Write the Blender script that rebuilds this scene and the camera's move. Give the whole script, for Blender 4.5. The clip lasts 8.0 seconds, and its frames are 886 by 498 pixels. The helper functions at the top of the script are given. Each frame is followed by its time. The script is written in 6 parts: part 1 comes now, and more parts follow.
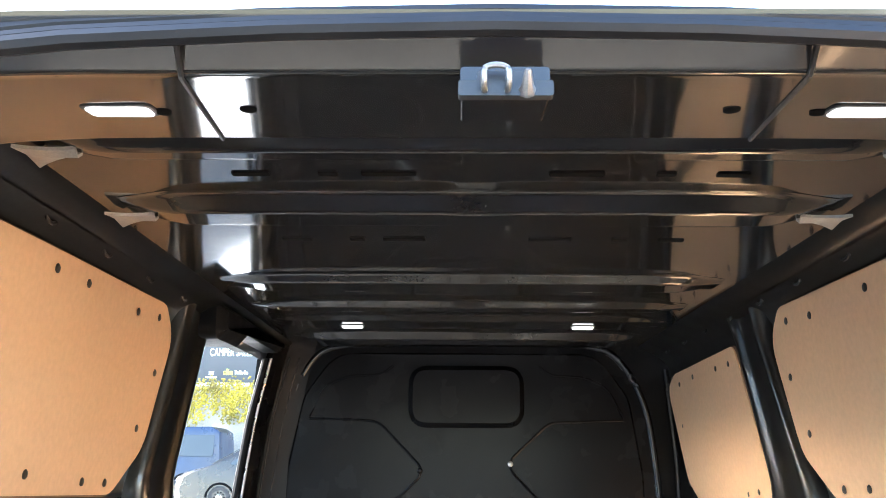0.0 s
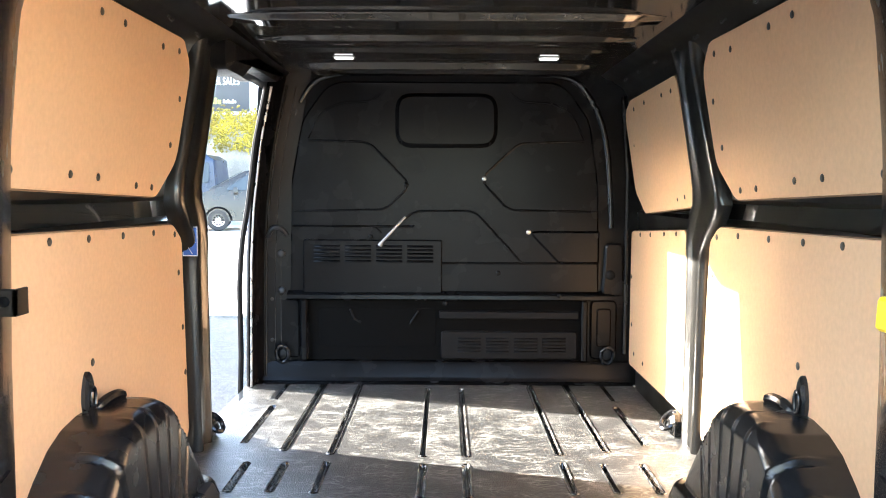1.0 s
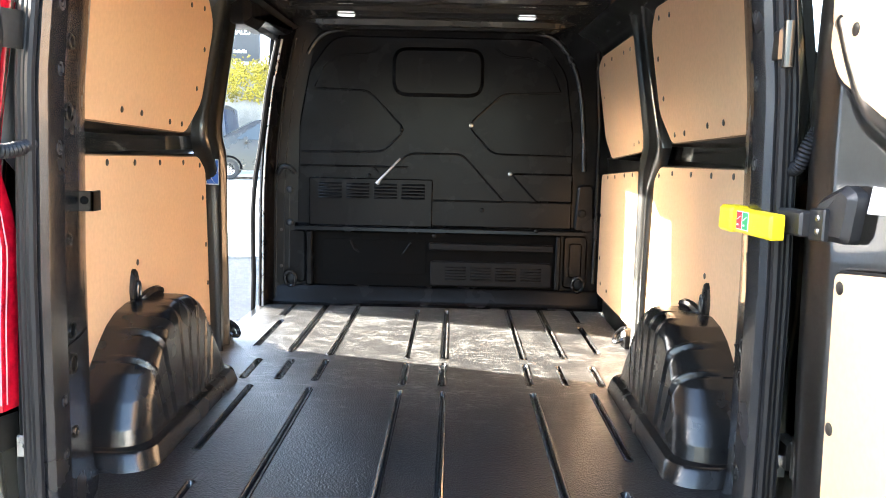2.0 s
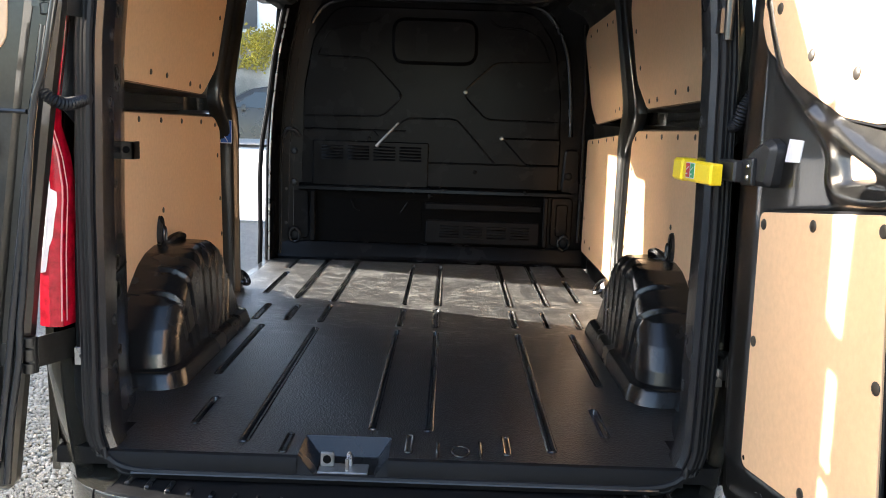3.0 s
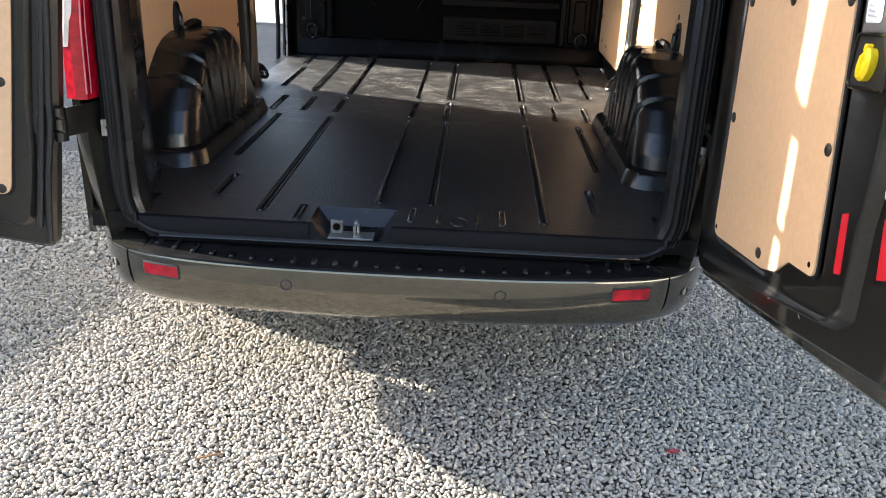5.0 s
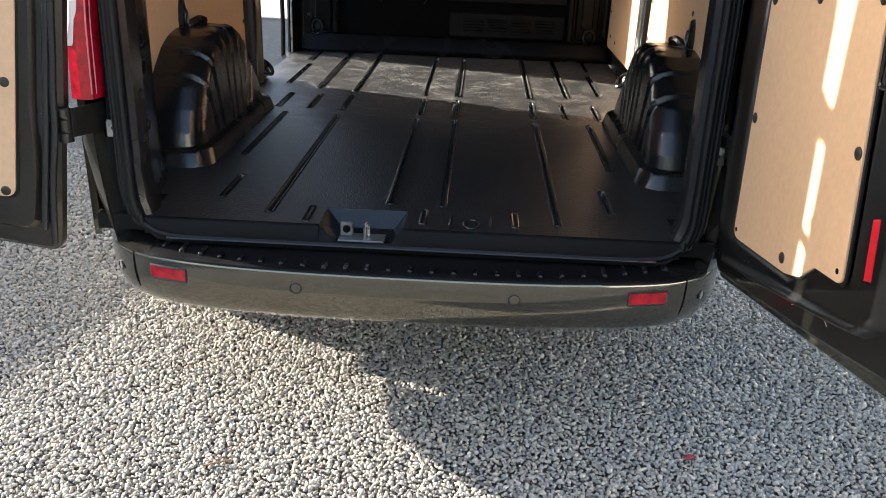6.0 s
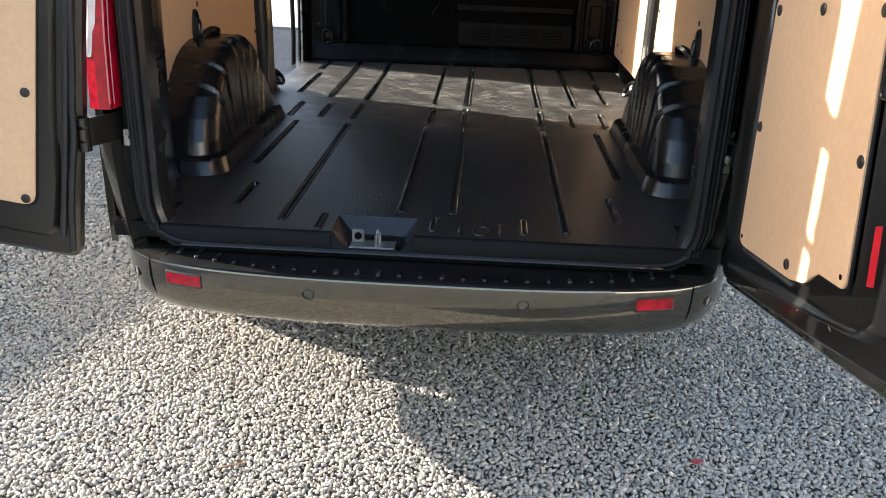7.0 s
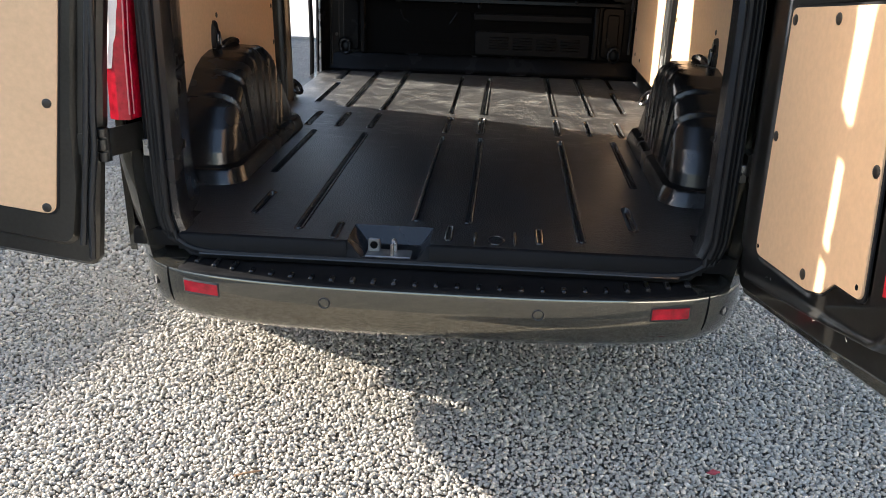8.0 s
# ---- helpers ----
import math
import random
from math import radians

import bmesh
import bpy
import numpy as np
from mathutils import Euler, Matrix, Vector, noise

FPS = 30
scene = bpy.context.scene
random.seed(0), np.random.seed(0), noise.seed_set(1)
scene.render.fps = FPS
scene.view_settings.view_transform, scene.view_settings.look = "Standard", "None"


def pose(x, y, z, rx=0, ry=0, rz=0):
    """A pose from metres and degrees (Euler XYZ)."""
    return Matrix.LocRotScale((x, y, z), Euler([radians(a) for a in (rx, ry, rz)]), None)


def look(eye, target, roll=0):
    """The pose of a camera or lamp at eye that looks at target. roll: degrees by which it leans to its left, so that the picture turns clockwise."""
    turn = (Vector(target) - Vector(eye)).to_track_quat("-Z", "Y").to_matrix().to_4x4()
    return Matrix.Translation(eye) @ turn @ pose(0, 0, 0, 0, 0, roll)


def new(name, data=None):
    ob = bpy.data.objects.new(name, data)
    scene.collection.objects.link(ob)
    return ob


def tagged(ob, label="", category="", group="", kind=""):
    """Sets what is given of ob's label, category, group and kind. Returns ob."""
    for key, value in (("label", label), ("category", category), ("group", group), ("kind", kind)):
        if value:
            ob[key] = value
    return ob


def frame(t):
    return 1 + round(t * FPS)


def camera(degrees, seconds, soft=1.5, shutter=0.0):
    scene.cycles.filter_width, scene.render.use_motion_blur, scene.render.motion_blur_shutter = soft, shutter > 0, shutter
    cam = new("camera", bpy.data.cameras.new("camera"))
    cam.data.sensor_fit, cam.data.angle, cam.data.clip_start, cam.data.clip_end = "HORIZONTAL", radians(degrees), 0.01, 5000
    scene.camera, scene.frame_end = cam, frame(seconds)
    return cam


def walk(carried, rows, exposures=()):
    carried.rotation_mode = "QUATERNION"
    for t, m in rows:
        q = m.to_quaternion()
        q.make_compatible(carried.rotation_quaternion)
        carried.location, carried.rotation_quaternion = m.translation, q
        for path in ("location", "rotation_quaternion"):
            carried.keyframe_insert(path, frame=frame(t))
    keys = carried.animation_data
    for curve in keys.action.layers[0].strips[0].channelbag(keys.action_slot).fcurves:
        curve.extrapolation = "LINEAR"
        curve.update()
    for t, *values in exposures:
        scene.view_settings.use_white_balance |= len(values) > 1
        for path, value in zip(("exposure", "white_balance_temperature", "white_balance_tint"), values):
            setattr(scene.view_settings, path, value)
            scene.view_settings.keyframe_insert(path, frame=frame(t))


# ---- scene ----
cam = camera(55.5, 8.0, soft=0.95)
PATH = [
    (0, (-0.033, -0.72, 1.59), (-0.07, 1.218, 2.081), 0.5),
    (0.1, (-0.021, -0.758, 1.585), (-0.052, 1.194, 2.019), 0.5),
    (0.2, (-0.011, -0.796, 1.580), (-0.040, 1.171, 1.937), 0.5),
    (0.3, (-0.002, -0.836, 1.574), (-0.022, 1.148, 1.828), 0.5),
    (0.4, (0.004, -0.877, 1.569), (-0.013, 1.118, 1.709), 0.5),
    (0.5, (0.006, -0.921, 1.563), (-0.015, 1.077, 1.635), 0.5),
    (0.7, (0.004, -1.016, 1.551), (-0.013, 0.984, 1.522), 0.4),
    (1, (-0.001, -1.168, 1.534), (-0.006, 0.827, 1.392), 0.3),
    (1.5, (0.049, -1.423, 1.513), (0.029, 0.567, 1.312), 0.3),
    (1.7, (0.087, -1.533, 1.502), (0.064, 0.454, 1.276), 0.8),
    (2.8, (0.112, -1.962, 1.46), (0.092, 0.018, 1.174), 1.7),
    (3, (0.113, -2.005, 1.457), (0.102, -0.03, 1.141), 1.9),
    (3.2, (0.125, -2.059, 1.447), (0.115, -0.092, 1.089), 2.1),
    (3.5, (0.164, -2.158, 1.43), (0.154, -0.196, 1.043), 2.5),
    (4, (0.218, -2.271, 1.417), (0.178, -0.319, 0.98), 2.6),
    (4.2, (0.218, -2.269, 1.404), (0.163, -0.340, 0.876), 2.6),
    (4.5, (0.214, -2.243, 1.39), (0.162, -0.364, 0.707), 2.6),
    (4.7, (0.205, -2.206, 1.398), (0.15, -0.343, 0.672), 2.4),
    (6, (0.161, -2.112, 1.404), (0.099, -0.26, 0.651), 2.2),
    (6.5, (0.154, -2.132, 1.406), (0.09, -0.277, 0.663), 2.3),
    (7, (0.155, -2.148, 1.416), (0.075, -0.291, 0.679), 2.0),
    (7.5, (0.157, -2.157, 1.417), (0.044, -0.297, 0.692), 1.7),
    (8, (0.164, -2.154, 1.421), (0.039, -0.292, 0.701), 1.6),
]
EXPOSURES = [(0.0, 4.16, 5900, 10), (0.9, 4.12, 6150, 10), (1.7, 4.20, 6250, 10), (2.8, 2.86, 6350, 11), (4.0, 2.30, 6350, 12), (4.7, 2.20, 6380, 12), (6.0, 1.90, 6400, 12), (7.0, 2.02, 6400, 12), (8.0, 1.98, 6400, 12)]
walk(cam, [(t, look(eye, target, roll)) for t, eye, target, roll in PATH], EXPOSURES)

# ---- light: low sun from the nearside front, clear sky ----
SUN = Vector((0.960, -0.282, -0.385)).normalized()
world = bpy.data.worlds.new("sky")
scene.world = world
world.use_nodes = True
wn = world.node_tree.nodes
sky = wn.new("ShaderNodeTexSky")
sky.sky_type = 'NISHITA'
sky.sun_disc = False
sky.dust_density, sky.ozone_density = 2.2, 0.7
sky.sun_elevation = math.asin(-SUN.z)
sky.sun_rotation = math.atan2(-SUN.x, -SUN.y)
wn["Background"].inputs[1].default_value = 0.15
world.node_tree.links.new(sky.outputs[0], wn["Background"].inputs[0])
sun_data = bpy.data.lights.new("sun", 'SUN')
sun_data.energy, sun_data.angle, sun_data.color = 4.8, radians(0.53), (1.0, 0.93, 0.82)
sun = new("sun", sun_data)
sun.matrix_world = look((0, 0, 30), Vector((0, 0, 30)) + SUN)


# ---- materials ----
def material(name, colour, rough=0.5, metal=0.0, coat=0.0, vary=0.0, scale=8.0, bump=0.0, bscale=60.0, fine=0.0, emit=0.0, spec=0.5):
    """A procedural surface: colour varied at two scales, roughness broken up, and a fine relief."""
    m = bpy.data.materials.new(name)
    m.use_nodes = True
    nt = m.node_tree
    b = nt.nodes["Principled BSDF"]
    b.inputs["Base Color"].default_value = (*colour, 1)
    b.inputs["Roughness"].default_value = rough
    b.inputs["Metallic"].default_value = metal
    b.inputs["Coat Weight"].default_value = coat
    b.inputs["Coat Roughness"].default_value = 0.04
    b.inputs["Specular IOR Level"].default_value = spec
    if emit:
        b.inputs["Emission Color"].default_value = (1, 0.97, 0.92, 1)
        b.inputs["Emission Strength"].default_value = emit
    co = nt.nodes.new("ShaderNodeTexCoord")
    if vary or fine:
        n1 = nt.nodes.new("ShaderNodeTexNoise")
        n1.inputs["Scale"].default_value, n1.inputs["Detail"].default_value = scale, 6
        n2 = nt.nodes.new("ShaderNodeTexNoise")
        n2.inputs["Scale"].default_value, n2.inputs["Detail"].default_value = scale * 22, 4
        nt.links.new(co.outputs["Object"], n1.inputs["Vector"])
        nt.links.new(co.outputs["Object"], n2.inputs["Vector"])
        add = nt.nodes.new("ShaderNodeMath")
        add.operation = 'MULTIPLY_ADD'
        add.inputs[1].default_value = fine / max(vary, 1e-3)
        nt.links.new(n2.outputs[0], add.inputs[0])
        nt.links.new(n1.outputs[0], add.inputs[2])
        ramp = nt.nodes.new("ShaderNodeMapRange")
        ramp.inputs[1].default_value = 0.3 + 0.5 * fine / max(vary, 1e-3) - 0.0
        ramp.inputs[2].default_value = 0.7 + 0.5 * fine / max(vary, 1e-3)
        ramp.inputs[3].default_value, ramp.inputs[4].default_value = 1 - vary, 1 + vary
        ramp.clamp = False
        nt.links.new(add.outputs[0], ramp.inputs[0])
        mul = nt.nodes.new("ShaderNodeVectorMath")
        mul.operation = 'SCALE'
        mul.inputs[0].default_value = colour
        nt.links.new(ramp.outputs[0], mul.inputs["Scale"])
        nt.links.new(mul.outputs[0], b.inputs["Base Color"])
        rr = nt.nodes.new("ShaderNodeMapRange")
        rr.inputs[1].default_value, rr.inputs[2].default_value = 0.3, 0.7
        rr.inputs[3].default_value, rr.inputs[4].default_value = rough * 0.85, min(1, rough * 1.2)
        nt.links.new(n1.outputs[0], rr.inputs[0])
        nt.links.new(rr.outputs[0], b.inputs["Roughness"])
    if bump:
        n3 = nt.nodes.new("ShaderNodeTexNoise")
        n3.inputs["Scale"].default_value, n3.inputs["Detail"].default_value = bscale, 3
        nt.links.new(co.outputs["Object"], n3.inputs["Vector"])
        bp = nt.nodes.new("ShaderNodeBump")
        bp.inputs["Strength"].default_value, bp.inputs["Distance"].default_value = bump, 0.002
        nt.links.new(n3.outputs[0], bp.inputs["Height"])
        nt.links.new(bp.outputs[0], b.inputs["Normal"])
    return m


def liner_material():
    """Black moulded load liner: pebbled grain, grey scuffs and fine scratches, painted stronger at the sunlit front."""
    m = material("load_liner", (0.010, 0.010, 0.011), 0.30)
    nt = m.node_tree
    b = nt.nodes["Principled BSDF"]
    co = nt.nodes.new("ShaderNodeTexCoord")
    lines = None
    for k, (rot, sx, sy, thr) in enumerate(((0.15, 5.0, 15, 0.012), (-0.45, 6.0, 18, 0.011), (0.8, 6.0, 14, 0.010), (-0.1, 4.5, 20, 0.012), (1.35, 7.0, 13, 0.010), (2.2, 6.0, 16, 0.010), (0.5, 5.0, 19, 0.012))):
        mp = nt.nodes.new("ShaderNodeMapping")
        mp.inputs["Rotation"].default_value[2] = rot
        mp.inputs["Scale"].default_value = (sx, sy, 1)
        mp.inputs["Location"].default_value = (k * 3.1, k * 1.7, 0)
        nt.links.new(co.outputs["Object"], mp.inputs[0])
        n = nt.nodes.new("ShaderNodeTexNoise")
        n.inputs["Scale"].default_value, n.inputs["Detail"].default_value, n.inputs["Distortion"].default_value = 1.0, 1.0, 0.5
        nt.links.new(mp.outputs[0], n.inputs["Vector"])
        d = nt.nodes.new("ShaderNodeMath")
        d.operation = 'SUBTRACT'
        d.inputs[1].default_value = 0.5
        nt.links.new(n.outputs[0], d.inputs[0])
        a = nt.nodes.new("ShaderNodeMath")
        a.operation = 'ABSOLUTE'
        nt.links.new(d.outputs[0], a.inputs[0])
        c = nt.nodes.new("ShaderNodeMapRange")
        c.inputs[1].default_value, c.inputs[2].default_value = thr, 0
        nt.links.new(a.outputs[0], c.inputs[0])
        if lines is None:
            lines = c
        else:
            mx = nt.nodes.new("ShaderNodeMath")
            mx.operation = 'MAXIMUM'
            nt.links.new(lines.outputs[0], mx.inputs[0])
            nt.links.new(c.outputs[0], mx.inputs[1])
            lines = mx
    patch = nt.nodes.new("ShaderNodeTexNoise")
    patch.inputs["Scale"].default_value, patch.inputs["Detail"].default_value = 11.0, 6
    nt.links.new(co.outputs["Object"], patch.inputs["Vector"])
    pr = nt.nodes.new("ShaderNodeMapRange")
    pr.inputs[1].default_value, pr.inputs[2].default_value = 0.40, 0.62
    nt.links.new(patch.outputs[0], pr.inputs[0])
    mult = nt.nodes.new("ShaderNodeMath")
    mult.operation = 'MULTIPLY'
    nt.links.new(lines.outputs[0], mult.inputs[0])
    nt.links.new(pr.outputs[0], mult.inputs[1])
    speck = nt.nodes.new("ShaderNodeTexNoise")
    speck.inputs["Scale"].default_value, speck.inputs["Detail"].default_value = 110.0, 5
    nt.links.new(co.outputs["Object"], speck.inputs["Vector"])
    sp = nt.nodes.new("ShaderNodeMapRange")
    sp.inputs[1].default_value, sp.inputs[2].default_value = 0.45, 0.75
    sp.inputs[3].default_value, sp.inputs[4].default_value = 0.06, 0.62
    nt.links.new(speck.outputs[0], sp.inputs[0])
    dust = nt.nodes.new("ShaderNodeMath")
    dust.operation = 'MULTIPLY_ADD'
    dust.inputs[1].default_value = 0.3
    dust.use_clamp = True
    nt.links.new(mult.outputs[0], dust.inputs[0])
    nt.links.new(sp.outputs[0], dust.inputs[2])
    # scuff strength rises forwards, painting the sunlit end paler than the shaded rear
    xyz = nt.nodes.new("ShaderNodeSeparateXYZ")
    nt.links.new(co.outputs["Object"], xyz.inputs[0])
    lit_front = nt.nodes.new("ShaderNodeMapRange")
    lit_front.interpolation_type = 'SMOOTHSTEP'
    lit_front.inputs[1].default_value, lit_front.inputs[2].default_value = 0.6, 1.7
    lit_front.inputs[3].default_value, lit_front.inputs[4].default_value = 0.06, 1.0
    nt.links.new(xyz.outputs[1], lit_front.inputs[0])
    scuff = nt.nodes.new("ShaderNodeMath")
    scuff.operation = 'MULTIPLY'
    nt.links.new(dust.outputs[0], scuff.inputs[0])
    nt.links.new(lit_front.outputs[0], scuff.inputs[1])
    grain = nt.nodes.new("ShaderNodeTexVoronoi")
    grain.inputs["Scale"].default_value = 185
    nt.links.new(co.outputs["Object"], grain.inputs["Vector"])
    rel = nt.nodes.new("ShaderNodeBump")
    rel.inputs["Strength"].default_value, rel.inputs["Distance"].default_value = 1.0, 0.0014
    nt.links.new(grain.outputs["Distance"], rel.inputs["Height"])
    # the rims of the grooves are rubbed smooth
    geo = nt.nodes.new("ShaderNodeNewGeometry")
    tilt = nt.nodes.new("ShaderNodeSeparateXYZ")
    nt.links.new(geo.outputs["Normal"], tilt.inputs[0])
    for lo, hi, socket in ((0.05, 1.0, rel.inputs["Strength"]), (0.22, 0.35, b.inputs["Roughness"])):
        rub = nt.nodes.new("ShaderNodeMapRange")
        rub.inputs[1].default_value, rub.inputs[2].default_value = 0.86, 0.995
        rub.inputs[3].default_value, rub.inputs[4].default_value = lo, hi
        nt.links.new(tilt.outputs[2], rub.inputs[0])
        nt.links.new(rub.outputs[0], socket)
    nt.links.new(rel.outputs[0], b.inputs["Normal"])
    mix = nt.nodes.new("ShaderNodeMix")
    mix.data_type = 'RGBA'
    b.inputs["Specular IOR Level"].default_value = 1.0
    b.inputs["Sheen Weight"].default_value = 0.03
    b.inputs["Sheen Roughness"].default_value = 0.35
    mix.inputs[6].default_value = (0.008, 0.008, 0.009, 1)
    mix.inputs[7].default_value = (0.078, 0.077, 0.069, 1)
    nt.links.new(scuff.outputs[0], mix.inputs[0])
    cut = nt.nodes.new("ShaderNodeMath")
    cut.operation = 'MULTIPLY'
    nt.links.new(mult.outputs[0], cut.inputs[0])
    nt.links.new(lit_front.outputs[0], cut.inputs[1])
    pale = nt.nodes.new("ShaderNodeMix")
    pale.data_type = 'RGBA'
    pale.inputs[7].default_value = (0.30, 0.297, 0.27, 1)
    nt.links.new(cut.outputs[0], pale.inputs[0])
    nt.links.new(mix.outputs[2], pale.inputs[6])
    nt.links.new(pale.outputs[2], b.inputs["Base Color"])
    return m


PAINT = material("dark_metallic_paint", (0.042, 0.040, 0.036), 0.36, 0.9, 0.7, 0.08, 5, 0.02, 300, 0.08, spec=0.45)
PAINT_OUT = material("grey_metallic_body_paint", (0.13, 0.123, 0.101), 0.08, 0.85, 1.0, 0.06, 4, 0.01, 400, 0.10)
LINER = liner_material()
GLOSS = material("dark_gloss_roof_paint", (0.020, 0.0195, 0.019), 0.08, 0, 0.3, 0.1, 5, 0.06, 9, 0.05, spec=0.45)
SLATE = material("slate_painted_steel", (0.011, 0.012, 0.014), 0.36, 0, 0, 0.1, 20, 0.1, 200, 0.1)
ARCH = material("black_moulded_plastic", (0.010, 0.0098, 0.0098), 0.25, 0, 0.0, 0.2, 7, 0.03, 260, 0.15, spec=0.55)
BULK = material("charcoal_bulkhead_steel", (0.0055, 0.0055, 0.0060), 0.25, 0.0, 0.0, 0.15, 6, 0.08, 220, 0.1, spec=0.13)
SATIN = material("satin_charcoal_steel", (0.010, 0.010, 0.011), 0.24, 0, 0.2, 0.1, 6, 0.04, 200, 0.1, spec=0.45)
BLACK = material("black_plastic", (0.012, 0.012, 0.013), 0.42, 0, 0, 0.15, 12, 0.15, 160, 0.1)
LIP = material("matt_black_lip", (0.008, 0.008, 0.0085), 0.5, 0, 0, 0.2, 12, 0.1, 200, 0.1, spec=0.10)
# near-black that imitates the shade inside holes, slots and gaps
VOID = material("gap_shade_black", (0.004, 0.004, 0.004), 0.9, spec=0.05)
RUBBER = material("black_rubber", (0.008, 0.008, 0.009), 0.45, 0, 0, 0.15, 14, 0.08, 120, 0.1, spec=0.25)
PLY = material("buff_lining_board", (0.64, 0.41, 0.235), 0.5, 0, 0, 0.05, 3, 0.06, 140, 0.05)
SMUDGE = material("brown_smudge", (0.47, 0.30, 0.17), 0.6, 0, 0, 0.15, 40, 0.05, 200, 0.1)
PLYEDGE = material("brown_board_edge", (0.20, 0.12, 0.065), 0.7, 0, 0, 0.2, 20, 0.1, 200, 0.1)
STEEL = material("zinc_plated_steel", (0.55, 0.54, 0.52), 0.28, 1.0, 0, 0.1, 20, 0.05, 200, 0.1)
DULL = material("dull_grey_steel", (0.22, 0.22, 0.22), 0.42, 0.8, 0, 0.2, 30, 0.1, 200, 0.15)
SILVER = material("pale_sealant", (0.36, 0.35, 0.33), 0.35, 0.3, 0, 0.12, 12, 0.2, 60, 0.1)
SCREW = material("dark_screw_cap", (0.030, 0.024, 0.018), 0.45, 0.2, 0, 0.1, 30, 0.05, 200, 0.1)
YELLOW = material("yellow_plastic", (0.85, 0.62, 0.01), 0.38, 0, 0, 0.05, 10, 0.05, 150, 0.05)
RED = material("red_reflector", (0.38, 0.003, 0.014), 0.16, 0, 0.6, 0.35, 45, 0.5, 130, 0.35)
REDTAPE = material("red_reflective_tape", (0.50, 0.012, 0.022), 0.35, 0, 0.2, 0.06, 20, 0.1, 300, 0.05)
DRYLEAF = material("dark_red_leaf", (0.28, 0.03, 0.035), 0.6, 0, 0, 0.2, 40, 0.2, 120, 0.1)
CLEARLENS = material("pale_lamp_lens", (0.80, 0.74, 0.74), 0.12, 0, 0.8, 0.1, 30, 0.3, 200, 0.1)
ROSE = material("rose_lens_edge", (0.62, 0.20, 0.22), 0.15, 0, 0.6, 0.1, 30, 0.2, 200, 0.1)
WHITE = material("white_label", (0.62, 0.63, 0.65), 0.45, 0, 0, 0.03, 10, 0.02, 100, 0.03)
ORANGE = material("orange_label", (0.85, 0.36, 0.03), 0.45, 0, 0, 0.03, 10, 0.02, 100, 0.03)
BLUE = material("blue_label", (0.03, 0.11, 0.42), 0.4, 0, 0, 0.04, 10, 0.02, 100, 0.03)
GREEN = material("green_label", (0.02, 0.32, 0.10), 0.4, 0, 0, 0.04, 10, 0.02, 100, 0.03)
FAINT = material("faint_grey_print", (0.36, 0.38, 0.40), 0.5)
INK = material("grey_ink", (0.12, 0.12, 0.14), 0.5)
GLOW = material("lit_diffuser", (0.9, 0.9, 0.9), 0.4, emit=0.16)
TYRE = material("tyre_rubber", (0.018, 0.018, 0.018), 0.75, 0, 0, 0.2, 10, 0.3, 80, 0.1)
ALLOY = material("silver_wheel", (0.62, 0.62, 0.62), 0.35, 0.6, 0, 0.08, 10, 0.05, 80, 0.05)
CARGREY = material("grey_car_paint", (0.036, 0.033, 0.029), 0.28, 0.5, 0.4, 0.05, 3)
CARBLUE = material("blue_van_paint", (0.004, 0.016, 0.048), 0.3, 0.0, 0.3, 0.05, 3)
GLASS = material("tinted_car_glass", (0.015, 0.02, 0.025), 0.06, 0.0, 0.3)
CONCRETE = material("pale_concrete", (0.55, 0.535, 0.50), 0.85, 0, 0, 0.08, 0.6, 0.3, 60, 0.08)
RENDER = material("white_rendered_wall", (0.78, 0.78, 0.76), 0.85, 0, 0, 0.05, 0.8, 0.2, 30, 0.05)
STONE = material("grey_rubble_stone", (0.30, 0.28, 0.24), 0.9, 0, 0, 0.3, 1.4, 0.6, 20, 0.2)
LEAF = material("ivy_leaf", (0.27, 0.215, 0.018), 0.55, 0, 0, 0.55, 1.5, 0.1, 30, 0.3)
SIGN = material("dark_grey_sign", (0.045, 0.05, 0.055), 0.5, 0, 0, 0.05, 2)
CREAM = material("cream_lettering", (0.82, 0.80, 0.66), 0.5)
LIME = material("lime_lettering", (0.50, 0.62, 0.08), 0.5)


